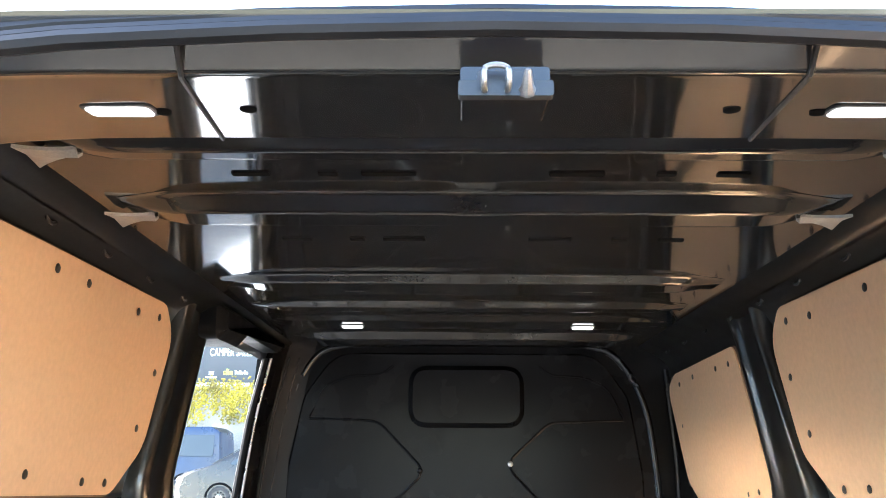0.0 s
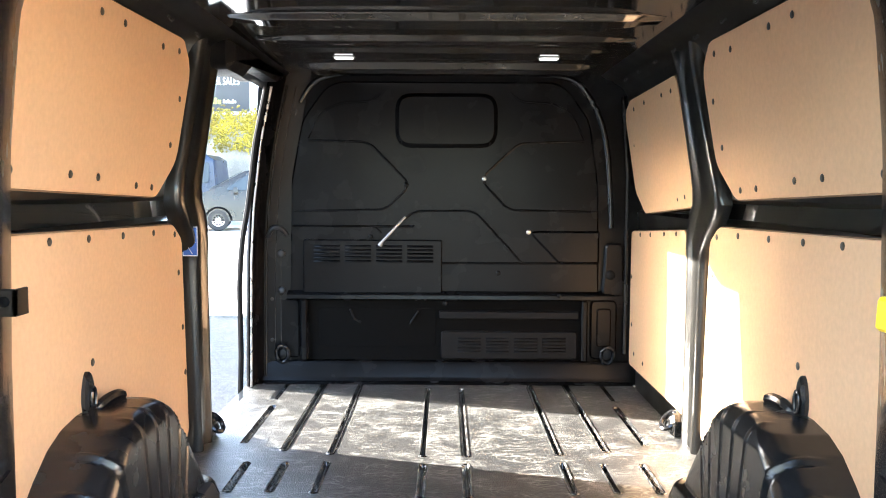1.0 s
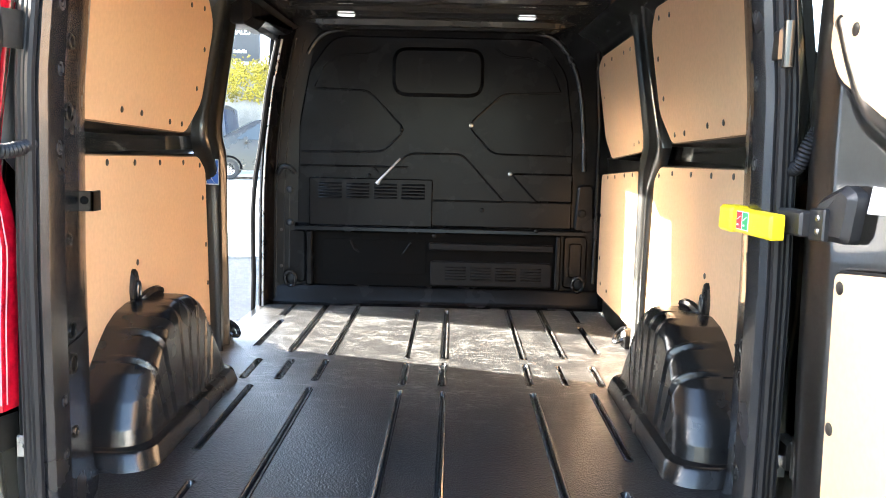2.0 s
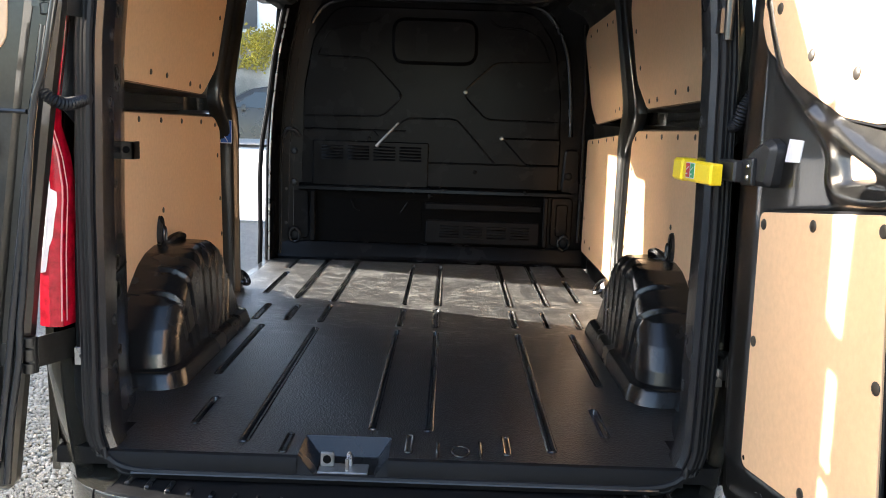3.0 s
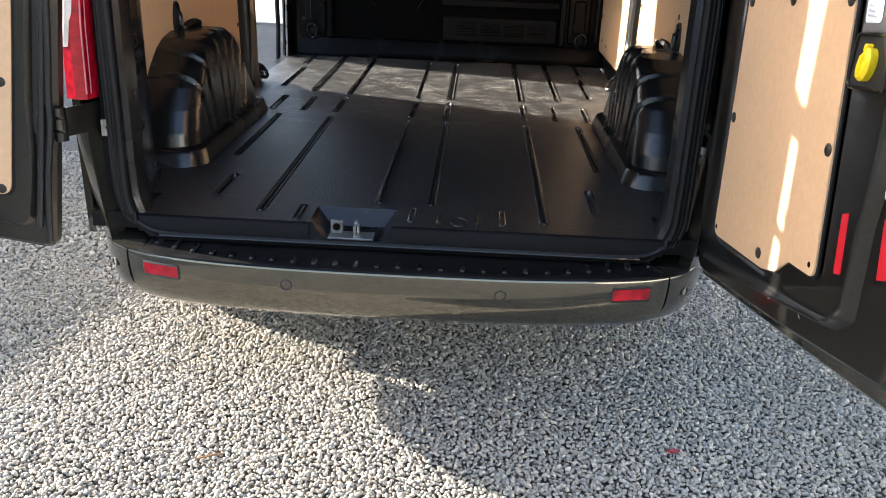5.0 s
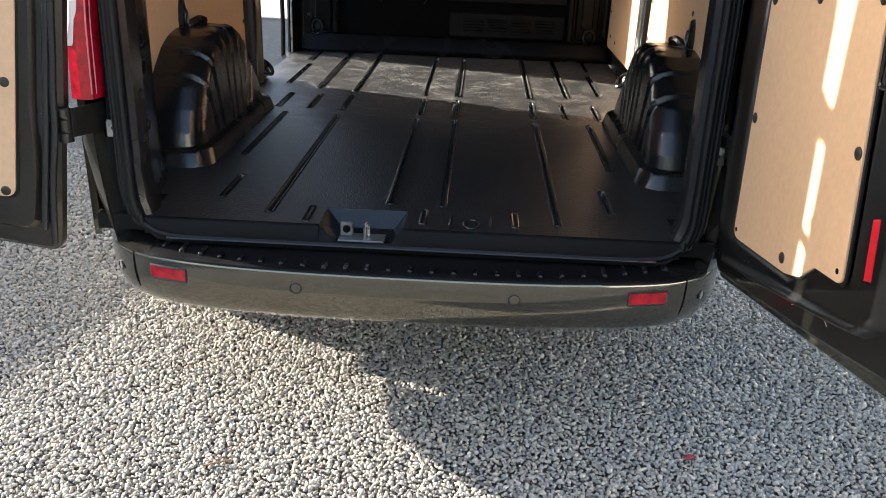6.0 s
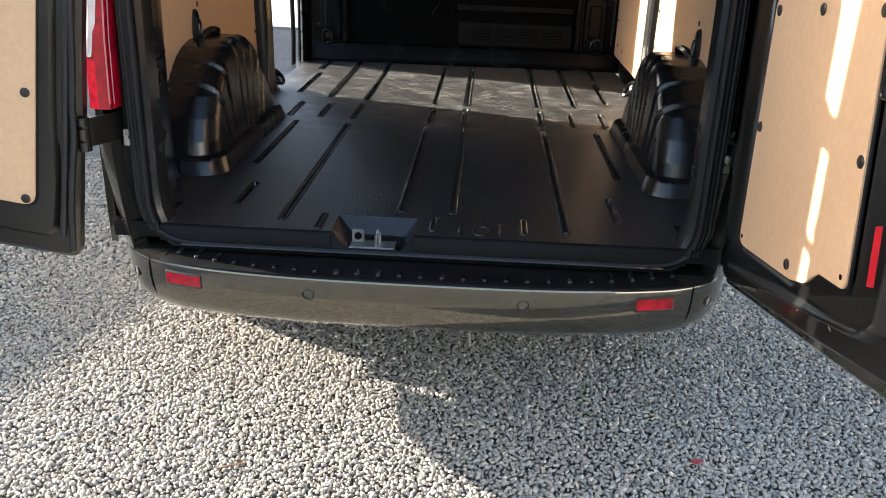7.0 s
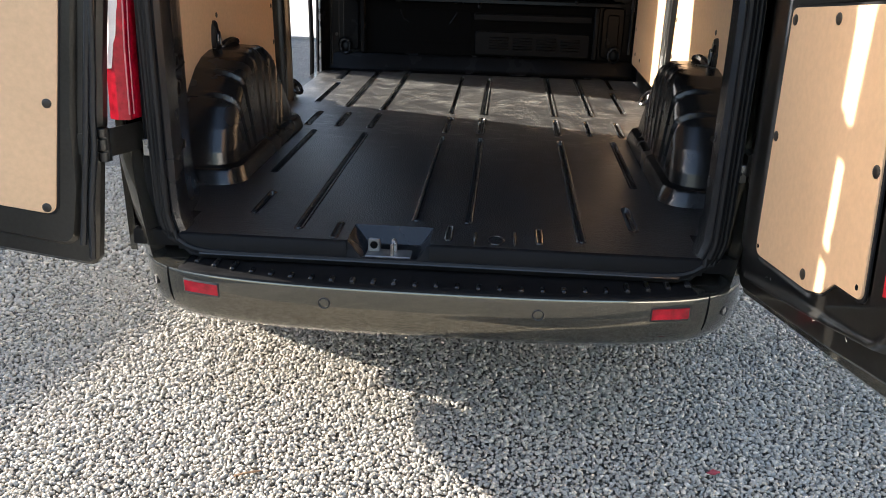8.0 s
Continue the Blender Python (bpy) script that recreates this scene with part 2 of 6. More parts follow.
def gravel_material(name, base, island):
    m = material(name, base, 0.88, 0, 0, 0.2, 1.2, 0.5, 240, 0.3)
    if island:
        nt = m.node_tree
        b = nt.nodes["Principled BSDF"]
        g = nt.nodes.new("ShaderNodeNewGeometry")
        r = nt.nodes.new("ShaderNodeValToRGB")
        els = r.color_ramp.elements
        els[0].position, els[0].color = 0.0, (0.22, 0.197, 0.16, 1)
        els[1].position, els[1].color = 1.0, (0.55, 0.51, 0.437, 1)
        for p, c in ((0.12, (0.36, 0.327, 0.276, 1)), (0.6, (0.43, 0.40, 0.34, 1)), (0.82, (0.46, 0.414, 0.336, 1))):
            e = els.new(p)
            e.color = c
        nt.links.new(g.outputs["Random Per Island"], r.inputs[0])
        n = nt.nodes.new("ShaderNodeTexNoise")
        n.inputs["Scale"].default_value = 160
        co = nt.nodes.new("ShaderNodeTexCoord")
        nt.links.new(co.outputs["Object"], n.inputs["Vector"])
        mr = nt.nodes.new("ShaderNodeMapRange")
        mr.inputs[3].default_value, mr.inputs[4].default_value = 0.75, 1.2
        nt.links.new(n.outputs[0], mr.inputs[0])
        s = nt.nodes.new("ShaderNodeVectorMath")
        s.operation = 'SCALE'
        nt.links.new(r.outputs[0], s.inputs[0])
        nt.links.new(mr.outputs[0], s.inputs["Scale"])
        nt.links.new(s.outputs[0], b.inputs["Base Color"])
    return m


def grit_material():
    """Compacted gravel: cells of one stone each, the shade between them painted as dark gaps."""
    m = material("gravel_bed", (0.22, 0.206, 0.177), 0.9, 0, 0, 0.15, 0.7, 0.5, 240, 0.2)
    nt = m.node_tree
    b = nt.nodes["Principled BSDF"]
    co = nt.nodes.new("ShaderNodeTexCoord")
    v = nt.nodes.new("ShaderNodeTexVoronoi")
    v.feature = 'DISTANCE_TO_EDGE'
    v.inputs["Scale"].default_value = 70
    nt.links.new(co.outputs["Object"], v.inputs["Vector"])
    # cell edges darkened in the colour to imitate shade between the stones
    gap = nt.nodes.new("ShaderNodeMapRange")
    gap.inputs[1].default_value, gap.inputs[2].default_value = 0.0, 0.22
    gap.inputs[3].default_value, gap.inputs[4].default_value = 0.35, 1.0
    nt.links.new(v.outputs["Distance"], gap.inputs[0])
    w = nt.nodes.new("ShaderNodeTexVoronoi")
    w.inputs["Scale"].default_value = 70
    nt.links.new(co.outputs["Object"], w.inputs["Vector"])
    tone = nt.nodes.new("ShaderNodeMapRange")
    tone.inputs[3].default_value, tone.inputs[4].default_value = 0.75, 1.2
    nt.links.new(w.outputs["Color"], tone.inputs[0])
    both = nt.nodes.new("ShaderNodeMath")
    both.operation = 'MULTIPLY'
    nt.links.new(gap.outputs[0], both.inputs[0])
    nt.links.new(tone.outputs[0], both.inputs[1])
    mul = nt.nodes.new("ShaderNodeVectorMath")
    mul.operation = 'SCALE'
    src = b.inputs["Base Color"].links[0].from_socket
    nt.links.new(src, mul.inputs[0])
    nt.links.new(both.outputs[0], mul.inputs["Scale"])
    nt.links.new(mul.outputs[0], b.inputs["Base Color"])
    bp = nt.nodes.new("ShaderNodeBump")
    bp.inputs["Strength"].default_value, bp.inputs["Distance"].default_value = 0.8, 0.006
    nt.links.new(gap.outputs[0], bp.inputs["Height"])
    nt.links.new(bp.outputs[0], b.inputs["Normal"])
    return m


PEBBLE = gravel_material("grey_gravel_stone", (0.4, 0.38, 0.35), True)
GRIT = grit_material()


def part(name, bm, mat, parent=None, label="", smooth=True):
    me = bpy.data.meshes.new(name)
    bmesh.ops.recalc_face_normals(bm, faces=bm.faces)
    bm.to_mesh(me)
    bm.free()
    me.materials.append(mat)
    if smooth:
        me.polygons.foreach_set("use_smooth", [True] * len(me.polygons))
        me.set_sharp_from_angle(angle=radians(38))
    ob = new(name, me)
    if parent is not None:
        ob.parent = parent
    if label:
        tagged(ob, label)
    return ob


def thing(name, label, category, group="", kind="", at=(0, 0, 0)):
    ob = new(name)
    ob.location = at
    return tagged(ob, label, category, group, kind)


def rounded(pts, r, n=5):
    """The polygon with its corners rounded by the radius r (a number, or one for each corner)."""
    out = []
    k = len(pts)
    for i in range(k):
        p, a, b = Vector(pts[i]), Vector(pts[i - 1]), Vector(pts[(i + 1) % k])
        rad = r[i] if isinstance(r, (list, tuple)) else r
        u, v = (a - p), (b - p)
        half = u.angle(v) / 2
        d = min(rad / math.tan(half), u.length * 0.49, v.length * 0.49)
        if rad <= 0 or d < 1e-4:
            out.append(tuple(p))
            continue
        s, e = p + u.normalized() * d, p + v.normalized() * d
        for j in range(n + 1):
            t = j / n
            q = s * (1 - t) ** 2 + p * 2 * t * (1 - t) + e * t * t
            out.append(tuple(q))
    return out


def rect(u0, v0, u1, v1):
    return [(u0, v0), (u1, v0), (u1, v1), (u0, v1)]


def shrink(pts, d):
    """The outline moved inwards by d."""
    area = sum(a[0] * b[1] - b[0] * a[1] for a, b in zip(pts, pts[1:] + pts[:1]))
    sgn = 1 if area > 0 else -1
    out = []
    for i, p in enumerate(pts):
        a, b = Vector(pts[i - 1]), Vector(pts[(i + 1) % len(pts)])
        t = (b - a).normalized()
        out.append((p[0] - sgn * t.y * d, p[1] + sgn * t.x * d))
    return out


def plate(bm, pts, place, w0, w1, edge=0.002):
    """A slab with the outline pts (u, v) between the depths w0 and w1; place(u, v, w) gives the point. Its front rim is chamfered."""
    sgn = 1 if w1 > w0 else -1
    rings = [[bm.verts.new(place(u, v, w0)) for u, v in pts], [bm.verts.new(place(u, v, w1 - sgn * edge)) for u, v in pts]]
    if edge:
        rings.append([bm.verts.new(place(u, v, w1)) for u, v in shrink(pts, edge)])
    n = len(pts)
    for a, b in zip(rings, rings[1:]):
        for i in range(n):
            bm.faces.new((a[i], a[(i + 1) % n], b[(i + 1) % n], b[i]))
    bm.faces.new(rings[0])
    bm.faces.new(rings[-1])


def box(bm, x0, x1, y0, y1, z0, z1, edge=0.003):
    plate(bm, rect(x0, y0, x1, y1), lambda u, v, w: (u, v, w), z0, z1, edge)


def tube(bm, pts, r, n=8, closed=False, flat=1.0):
    """A round bar along the points."""
    pts = [Vector(p) for p in pts]
    k = len(pts)
    rings = []
    up = Vector((0, 0, 1))
    for i, p in enumerate(pts):
        if closed:
            t = pts[(i + 1) % k] - pts[i - 1]
        else:
            t = pts[min(i + 1, k - 1)] - pts[max(i - 1, 0)]
        t.normalize()
        side = t.cross(up if abs(t.z) < 0.9 else Vector((0, 1, 0))).normalized()
        nor = side.cross(t)
        rr = r[i] if isinstance(r, (list, tuple)) else r
        rings.append([bm.verts.new(p + (side * math.cos(a) * flat + nor * math.sin(a)) * rr) for a in [2 * math.pi * j / n for j in range(n)]])
    for i in range(k if closed else k - 1):
        a, b = rings[i], rings[(i + 1) % k]
        for j in range(n):
            bm.faces.new((a[j], a[(j + 1) % n], b[(j + 1) % n], b[j]))
    if not closed:
        bm.faces.new(rings[0])
        bm.faces.new(rings[-1])


def grid(bm, rows, close=False):
    """A surface through rows of points."""
    vs = [[bm.verts.new(p) for p in row] for row in rows]
    for a, b in zip(vs, vs[1:]):
        m = len(a)
        for j in range(m if close else m - 1):
            bm.faces.new((a[j], a[(j + 1) % m], b[(j + 1) % m], b[j]))
    return vs


def crease(pts, r=0.003):
    """The same profile with each inner corner turned into a small rounded fold between flat faces."""
    p = [Vector(q) for q in pts]
    out = [p[0]]
    for a, b, c in zip(p, p[1:], p[2:]):
        for q in (a, c):
            d = q - b
            k = min(r, d.length * 0.22)
            pair = [b + d.normalized() * 2 * k, b + d.normalized() * k]
            out += pair if q is a else pair[::-1]
    return out + [p[-1]]


def solid(bm, rows, thick):
    """The same with a thickness, given as a vector."""
    t = Vector(thick)
    f = grid(bm, rows)
    k = grid(bm, [[Vector(p) + t for p in row] for row in rows])
    m, n = len(rows), len(rows[0])
    for i in range(m - 1):
        bm.faces.new((f[i][0], f[i + 1][0], k[i + 1][0], k[i][0]))
        bm.faces.new((f[i][n - 1], f[i + 1][n - 1], k[i + 1][n - 1], k[i][n - 1]))
    for j in range(n - 1):
        bm.faces.new((f[0][j], f[0][j + 1], k[0][j + 1], k[0][j]))
        bm.faces.new((f[m - 1][j], f[m - 1][j + 1], k[m - 1][j + 1], k[m - 1][j]))


def dome(bm, centre, normal, r, h, n=10):
    """A low round cap."""
    c, nor = Vector(centre), Vector(normal).normalized()
    m = nor.to_track_quat('Z', 'Y').to_matrix()
    rings = [[bm.verts.new(c + m @ Vector((math.cos(a) * r * k, math.sin(a) * r * k, h * q))) for a in [2 * math.pi * j / n for j in range(n)]]
             for k, q in ((1, -0.5), (1, 0.3), (0.75, 0.8), (0.4, 1.0))]
    for a, b in zip(rings, rings[1:]):
        for j in range(n):
            bm.faces.new((a[j], a[(j + 1) % n], b[(j + 1) % n], b[j]))
    bm.faces.new(rings[0])
    bm.faces.new(rings[-1])


def smooth_path(pts, n=6):
    """A rounded curve through the points (Catmull-Rom)."""
    p = [Vector(q) for q in pts]
    p = [p[0] * 2 - p[1]] + p + [p[-1] * 2 - p[-2]]
    out = []
    for i in range(1, len(p) - 2):
        for j in range(n):
            t = j / n
            a, b, c, d = p[i - 1:i + 3]
            out.append(0.5 * (2 * b + (c - a) * t + (2 * a - 5 * b + 4 * c - d) * t * t + (3 * b - a - 3 * c + d) * t ** 3))
    return out + [p[-2]]


def lerp(table, x):
    """Piecewise-linear value at x of the (x, value) rows."""
    return float(np.interp(x, [r[0] for r in table], [r[1] for r in table]))


# ---- the van ----
van = thing("van", "dark grey panel van with open rear doors and board-lined bay", "van")
FLOOR = 0.600


def wall_x(z):
    """Half width of the lining at a height."""
    return 0.905 - max(z - 1.5, 0) * 0.11


# floor liner with pressed grooves
GROOVES = [(0.402, 0.075, 1.255), (0.075, 0.19, 1.25), (0.62, 0.63, 1.27), (0.562, 0.19, 0.40),
           (0.672, 1.37, 1.64), (0.540, 1.37, 1.64), (0.402, 1.36, 1.65), (0.073, 1.33, 1.63),
           (0.402, 1.74, 2.80), (0.575, 1.78, 2.82), (0.075, 1.72, 2.72), (0.735, 1.86, 2.40), (0.748, 2.50, 2.84)]
SMALL = [(-0.287, 0.012, 0.135, 0.0075), (0.030, 0.035, 0.150, 0.0075), (0.284, 0.040, 0.160, 0.0075), (0.105, 0.010, 0.118, 0.0), (0.215, 0.014, 0.136, 0.0)]
CAPS = [(s * x, a, b, 0.0085 if a > 1.3 else 0.0062) for x, a, b in GROOVES for s in (-1, 1)]
RECESS = (-0.247, -0.018, 0.135)


def liner_height(x, y):
    h = 0.0
    for cx, a, b, r in CAPS:
        if abs(x - cx) < r + 0.014:
            dy = max(a + r - y, y - (b - r), 0)
            d = math.hypot(x - cx, dy) - r
            t = min(max((0.0005 - d) / (r - 0.0025), 0), 1)
            deep = 0.016 if r > 0.008 else 0.014
            if t > 0:
                h = min(h, -deep * t)
            elif h >= 0:
                h = max(h, 0.0042 * max(0, 1 - ((d - 0.0040) / 0.0034) ** 2))
    return h


def spaced(lo, hi, marks, step):
    vals = {round(lo, 4), round(hi, 4)}
    for m in marks:
        if lo < m < hi:
            vals.add(round(m, 4))
    out = sorted(vals)
    full = []
    for a, b in zip(out, out[1:]):
        n = max(1, math.ceil((b - a) / step))
        full += [a + (b - a) * i / n for i in range(n)]
    return full + [out[-1]]


def floor_liner():
    xm, ym = [], []
    for cx, a, b, r in CAPS:
        off = (0.0080, 0.0072, 0.0058, 0.0040, 0.0022, 0.0006, -0.002, -0.004)
        xm += [cx - r - q for q in off] + [cx] + [cx + r + q for q in off]
        ym += [a - q for q in off] + [a + r, b - r] + [b + q for q in off]
    xm += [RECESS[0], RECESS[1]] 
    ym += [RECESS[2]]
    xs = spaced(-0.70, 0.70, xm, 0.05)
    # crowd of near-equal lines thinned
    xs = [x for i, x in enumerate(xs) if i == 0 or x - xs[i - 1] > 0.0012]
    ys = spaced(0.0, 2.905, ym, 0.08)
    ys = [y for i, y in enumerate(ys) if i == 0 or y - ys[i - 1] > 0.0012]
    bm = bmesh.new()
    wide = [-0.90, -0.85, -0.80, -0.775, -0.75, -0.735, -0.72] + xs + [0.72, 0.735, 0.75, 0.775, 0.80, 0.85, 0.90]
    vs = {}
    for j, y in enumerate(ys):
        for i, x in enumerate(wide):
            vs[i, j] = bm.verts.new((x, y, FLOOR + liner_height(x, y)))
    for j in range(len(ys) - 1):
        for i in range(len(wide) - 1):
            cx, cy = (wide[i] + wide[i + 1]) / 2, (ys[j] + ys[j + 1]) / 2
            if RECESS[0] < cx < RECESS[1] and cy < RECESS[2]:
                continue
            if abs(cx) > 0.72 and cy < 0.16:
                continue
            bm.faces.new((vs[i, j], vs[i + 1, j], vs[i + 1, j + 1], vs[i, j + 1]))
    bmesh.ops.remove_doubles(bm, verts=bm.verts, dist=0.0004)
    return part("floor_liner", bm, LINER, van, "black moulded floor liner with grooves, grey with scratches")


floor_ob = floor_liner()
# small moulded loops and ribs near the rear edge
for x, a, b, hx in SMALL:
    bm = bmesh.new()
    if hx:
        m, hy = (a + b) / 2, (b - a) / 2 - hx
        ends = [(x + hx * math.cos(q), m + (hy if math.sin(q) > 0 else -hy) + hx * math.sin(q), FLOOR + 0.001) for q in [2 * math.pi * (i + 0.5) / 24 for i in range(24)]]
        tube(bm, ends, 0.0040, 8, True)
    else:
        tube(bm, [(x, a + (b - a) * i / 8, FLOOR + (-0.002 if i in (0, 8) else 0.002)) for i in range(9)], [0.002, 0.004, 0.0055, 0.0055, 0.0055, 0.0055, 0.0055, 0.004, 0.002], 8)
    part("moulded_loop" if hx else "moulded_rib", bm, ARCH, floor_ob)
bm = bmesh.new()
tube(bm, [(0.163 + 0.022 * math.cos(q), 0.053 + 0.034 * math.sin(q), FLOOR + 0.001) for q in [2 * math.pi * i / 28 for i in range(28)]], 0.0034, 8, True)
part("moulded_loop", bm, ARCH, floor_ob)
for sd in (-1, 1):
    bm = bmesh.new()
    box(bm, min(sd * 0.69, sd * 0.86), max(sd * 0.69, sd * 0.86), 0.012, 0.46, 0.552, 0.596, 0.004)
    part("corner_fill", bm, LIP, floor_ob, "black filler under the liner's edge")
# tapering latch pocket
bm = bmesh.new()
a0, a1, b = RECESS
top = [(a0, 0.0, FLOOR), (a0, b, FLOOR), (a1, b, FLOOR), (a1, 0.0, FLOOR)]
low = [(a0 + 0.045, -0.02, 0.555), (a0 + 0.045, b - 0.03, 0.555), (a1 - 0.035, b - 0.03, 0.555), (a1 - 0.035, -0.02, 0.555)]
t, l = [bm.verts.new(p) for p in top], [bm.verts.new(p) for p in low]
for i in range(3):
    bm.faces.new((t[i], t[i + 1], l[i + 1], l[i]))
bm.faces.new(l)
pocket = part("latch_pocket", bm, ARCH, floor_ob, "black pocket moulded round the striker")
for p, q, x in ((top[0], low[0], a0), (top[3], low[3], a1)):
    bm = bmesh.new()
    f = [bm.verts.new(c) for c in (p, q, (x, -0.018, 0.555))]
    bk = [bm.verts.new((c[0], c[1] + 0.006, c[2])) for c in (p, q, (x, -0.018, 0.555))]
    bm.faces.new(f)
    bm.faces.new(bk)
    for i in range(3):
        bm.faces.new((f[i], f[(i + 1) % 3], bk[(i + 1) % 3], bk[i]))
    part("gusset", bm, LIP, pocket)
for x0, x1 in ((-0.72, RECESS[0]), (RECESS[1], 0.72)):
    bm = bmesh.new()
    grid(bm, [[(x0 + (x1 - x0) * i / 16, y, z) for i in range(17)] for y, z in ((0.0, FLOOR), (-0.010, FLOOR - 0.003), (-0.015, FLOOR - 0.011), (-0.017, FLOOR - 0.045))])
    part("rolled_lip", bm, LIP, floor_ob, "rolled rear lip of the liner")


# wheel arch covers
ARCH_TOP = [(0.47, 0.640), (0.48, 0.70), (0.51, 0.775), (0.56, 0.85), (0.62, 0.91), (0.69, 0.965), (0.76, 0.995), (0.84, 1.008), (1.02, 1.008), (1.07, 0.998),
            (1.12, 0.960), (1.19, 0.880), (1.26, 0.790), (1.33, 0.700), (1.37, 0.640)]


def arch_level(z):
    """Where the rear slope and the front slope of a cover stand at a height."""
    top = [(y, h if h < 0.70 else 0.70 + (h - 0.70) * 0.905) for y, h in ARCH_TOP]
    return lerp([(h, y) for y, h in top[:8]], z), lerp([(h, y) for y, h in top[:7:-1]], z)


def wheel_arch(side):
    """A moulded cover: flat outer shelf, round shoulder and corners, ribs on the inner face that point to the hub, two bands over the rear slope and a skirt round the foot."""
    bands, ribs, crown = (0.590, 0.690), (0.84, 0.925, 1.01, 1.10, 1.18), 0.979
    levels = [(FLOOR + 0.002, 0.716, 0.036, 0.09), (FLOOR + 0.040, 0.716, 0.026, 0.09), (FLOOR + 0.050, 0.716, 0.021, 0.085), (FLOOR + 0.054, 0.716, 0.012, 0.08), (FLOOR + 0.056, 0.716, 0.003, 0.08)]
    for k in range(90):
        z = FLOOR + 0.058 + (0.919 - FLOOR - 0.058) * k / 89
        levels.append((z, 0.716 + 0.012 * k / 89, 0.0, 0.085))
    for k in range(1, 41):
        q = math.pi / 2 * k / 40
        levels.append((0.919 + 0.060 * math.sin(q), 0.728 + 0.060 * (1 - math.cos(q)), 0.0, 0.085 - 0.027 * k / 40))
    for x in (0.81, 0.84, 0.87, 0.90, 0.912):
        levels.append((crown + 0.0002, x, 0.0, min(0.058, 0.914 - x)))
    rows = []
    for i, (z, xi, out, r) in enumerate(levels):
        y0, y1 = arch_level(min(max(z, FLOOR + 0.04), crown))
        flat = max(0, i - len(levels) + 5)
        y0, y1, xi = y0 - out + 0.006 * flat, y1 + out - 0.006 * flat, xi - out
        row = [(0.915 + (xi + r - 0.915) * k / 12, y0, z) for k in range(12)]
        row += [(xi + r * (1 - math.sin(q)), y0 + r * (1 - math.cos(q)), z) for q in [math.pi / 2 * k / 20 for k in range(20)]]
        row += [(xi, y0 + r + (y1 - y0 - 2 * r) * k / 240, z) for k in range(240)]
        row += [(xi + r * (1 - math.cos(q)), y1 - r * (1 - math.sin(q)), z) for q in [math.pi / 2 * k / 10 for k in range(10)]]
        row += [(xi + r + (0.915 - xi - r) * k / 4, y1, z) for k in range(5)]
        rows.append(row)
    p = np.array(rows)
    du, dv = np.gradient(p, axis=1), np.gradient(p, axis=0)
    nrm = np.cross(dv, du)
    nrm /= np.maximum(np.linalg.norm(nrm, axis=2, keepdims=True), 1e-9)
    x, y, z = p[:, :, 0], p[:, :, 1], p[:, :, 2]
    ref = 0.93 + (y - 0.93) * 0.88 / np.maximum(z - 0.02, 0.3)
    shelf = np.clip((0.862 - x) / 0.05, 0, 1)
    face = np.clip((0.80 - x) / 0.03, 0, 1)
    body = np.clip((z - FLOOR - 0.060) / 0.012, 0, 1)
    push = np.zeros_like(x)
    for c in bands:
        push += shelf * (0.0060 * np.exp(-((ref - c) / 0.0065) ** 4) - 0.0045 * np.exp(-((ref - c + 0.0125) / 0.005) ** 2))
    for c in ribs:
        push += face * 0.0045 * np.exp(-((ref - c) / 0.0048) ** 4)
    p = p + nrm * (push * body)[:, :, None]
    bm = bmesh.new()
    grid(bm, [[(side * c[0], c[1], c[2]) for c in row] for row in p.tolist()])
    cover = part("wheel_arch_cover", bm, ARCH, van, "glossy black moulded wheel arch cover with ribs")
    # seam across the rear slope
    bm = bmesh.new()
    tube(bm, [(side * q, 0.588, lerp(ARCH_TOP, 0.588) * 0.905 + 0.70 * 0.095 + 0.0005) for q in (0.912, 0.88, 0.855)], 0.0016, 5)
    part("seam", bm, VOID, cover)
    return cover


def cargo_ring(name, at, normal, parent, size=0.032):
    """A fold-down lashing ring on its round plate."""
    c, nor = Vector(at), Vector(normal).normalized()
    m = nor.to_track_quat('Z', 'Y').to_matrix()
    bm = bmesh.new()
    dome(bm, c, nor, size * 0.62, 0.008, 14)
    base = part(name, bm, RUBBER, parent, "black lashing ring")
    bm = bmesh.new()
    pts = [c + nor * 0.016 + m @ Vector((math.cos(a) * size * 0.7, math.sin(a) * size, 0.006 * math.sin(a))) for a in [2 * math.pi * i / 16 for i in range(16)]]
    tube(bm, pts, 0.0095, 7, True)
    part("ring", bm, SATIN, base)
    if size == 0.04:
        sx = 1 if c.x > 0 else -1
        bm = bmesh.new()
        plate(bm, rounded([(c.y - 0.050, 0.602), (c.y + 0.055, 0.602), (c.y + 0.045, 0.665), (c.y - 0.025, 0.690), (c.y - 0.050, 0.660)], 0.014), lambda u, v, w: (sx * (0.905 - w), u, v), 0, 0.050, 0.014)
        part("bracket", bm, ARCH, base, "black moulded bracket")


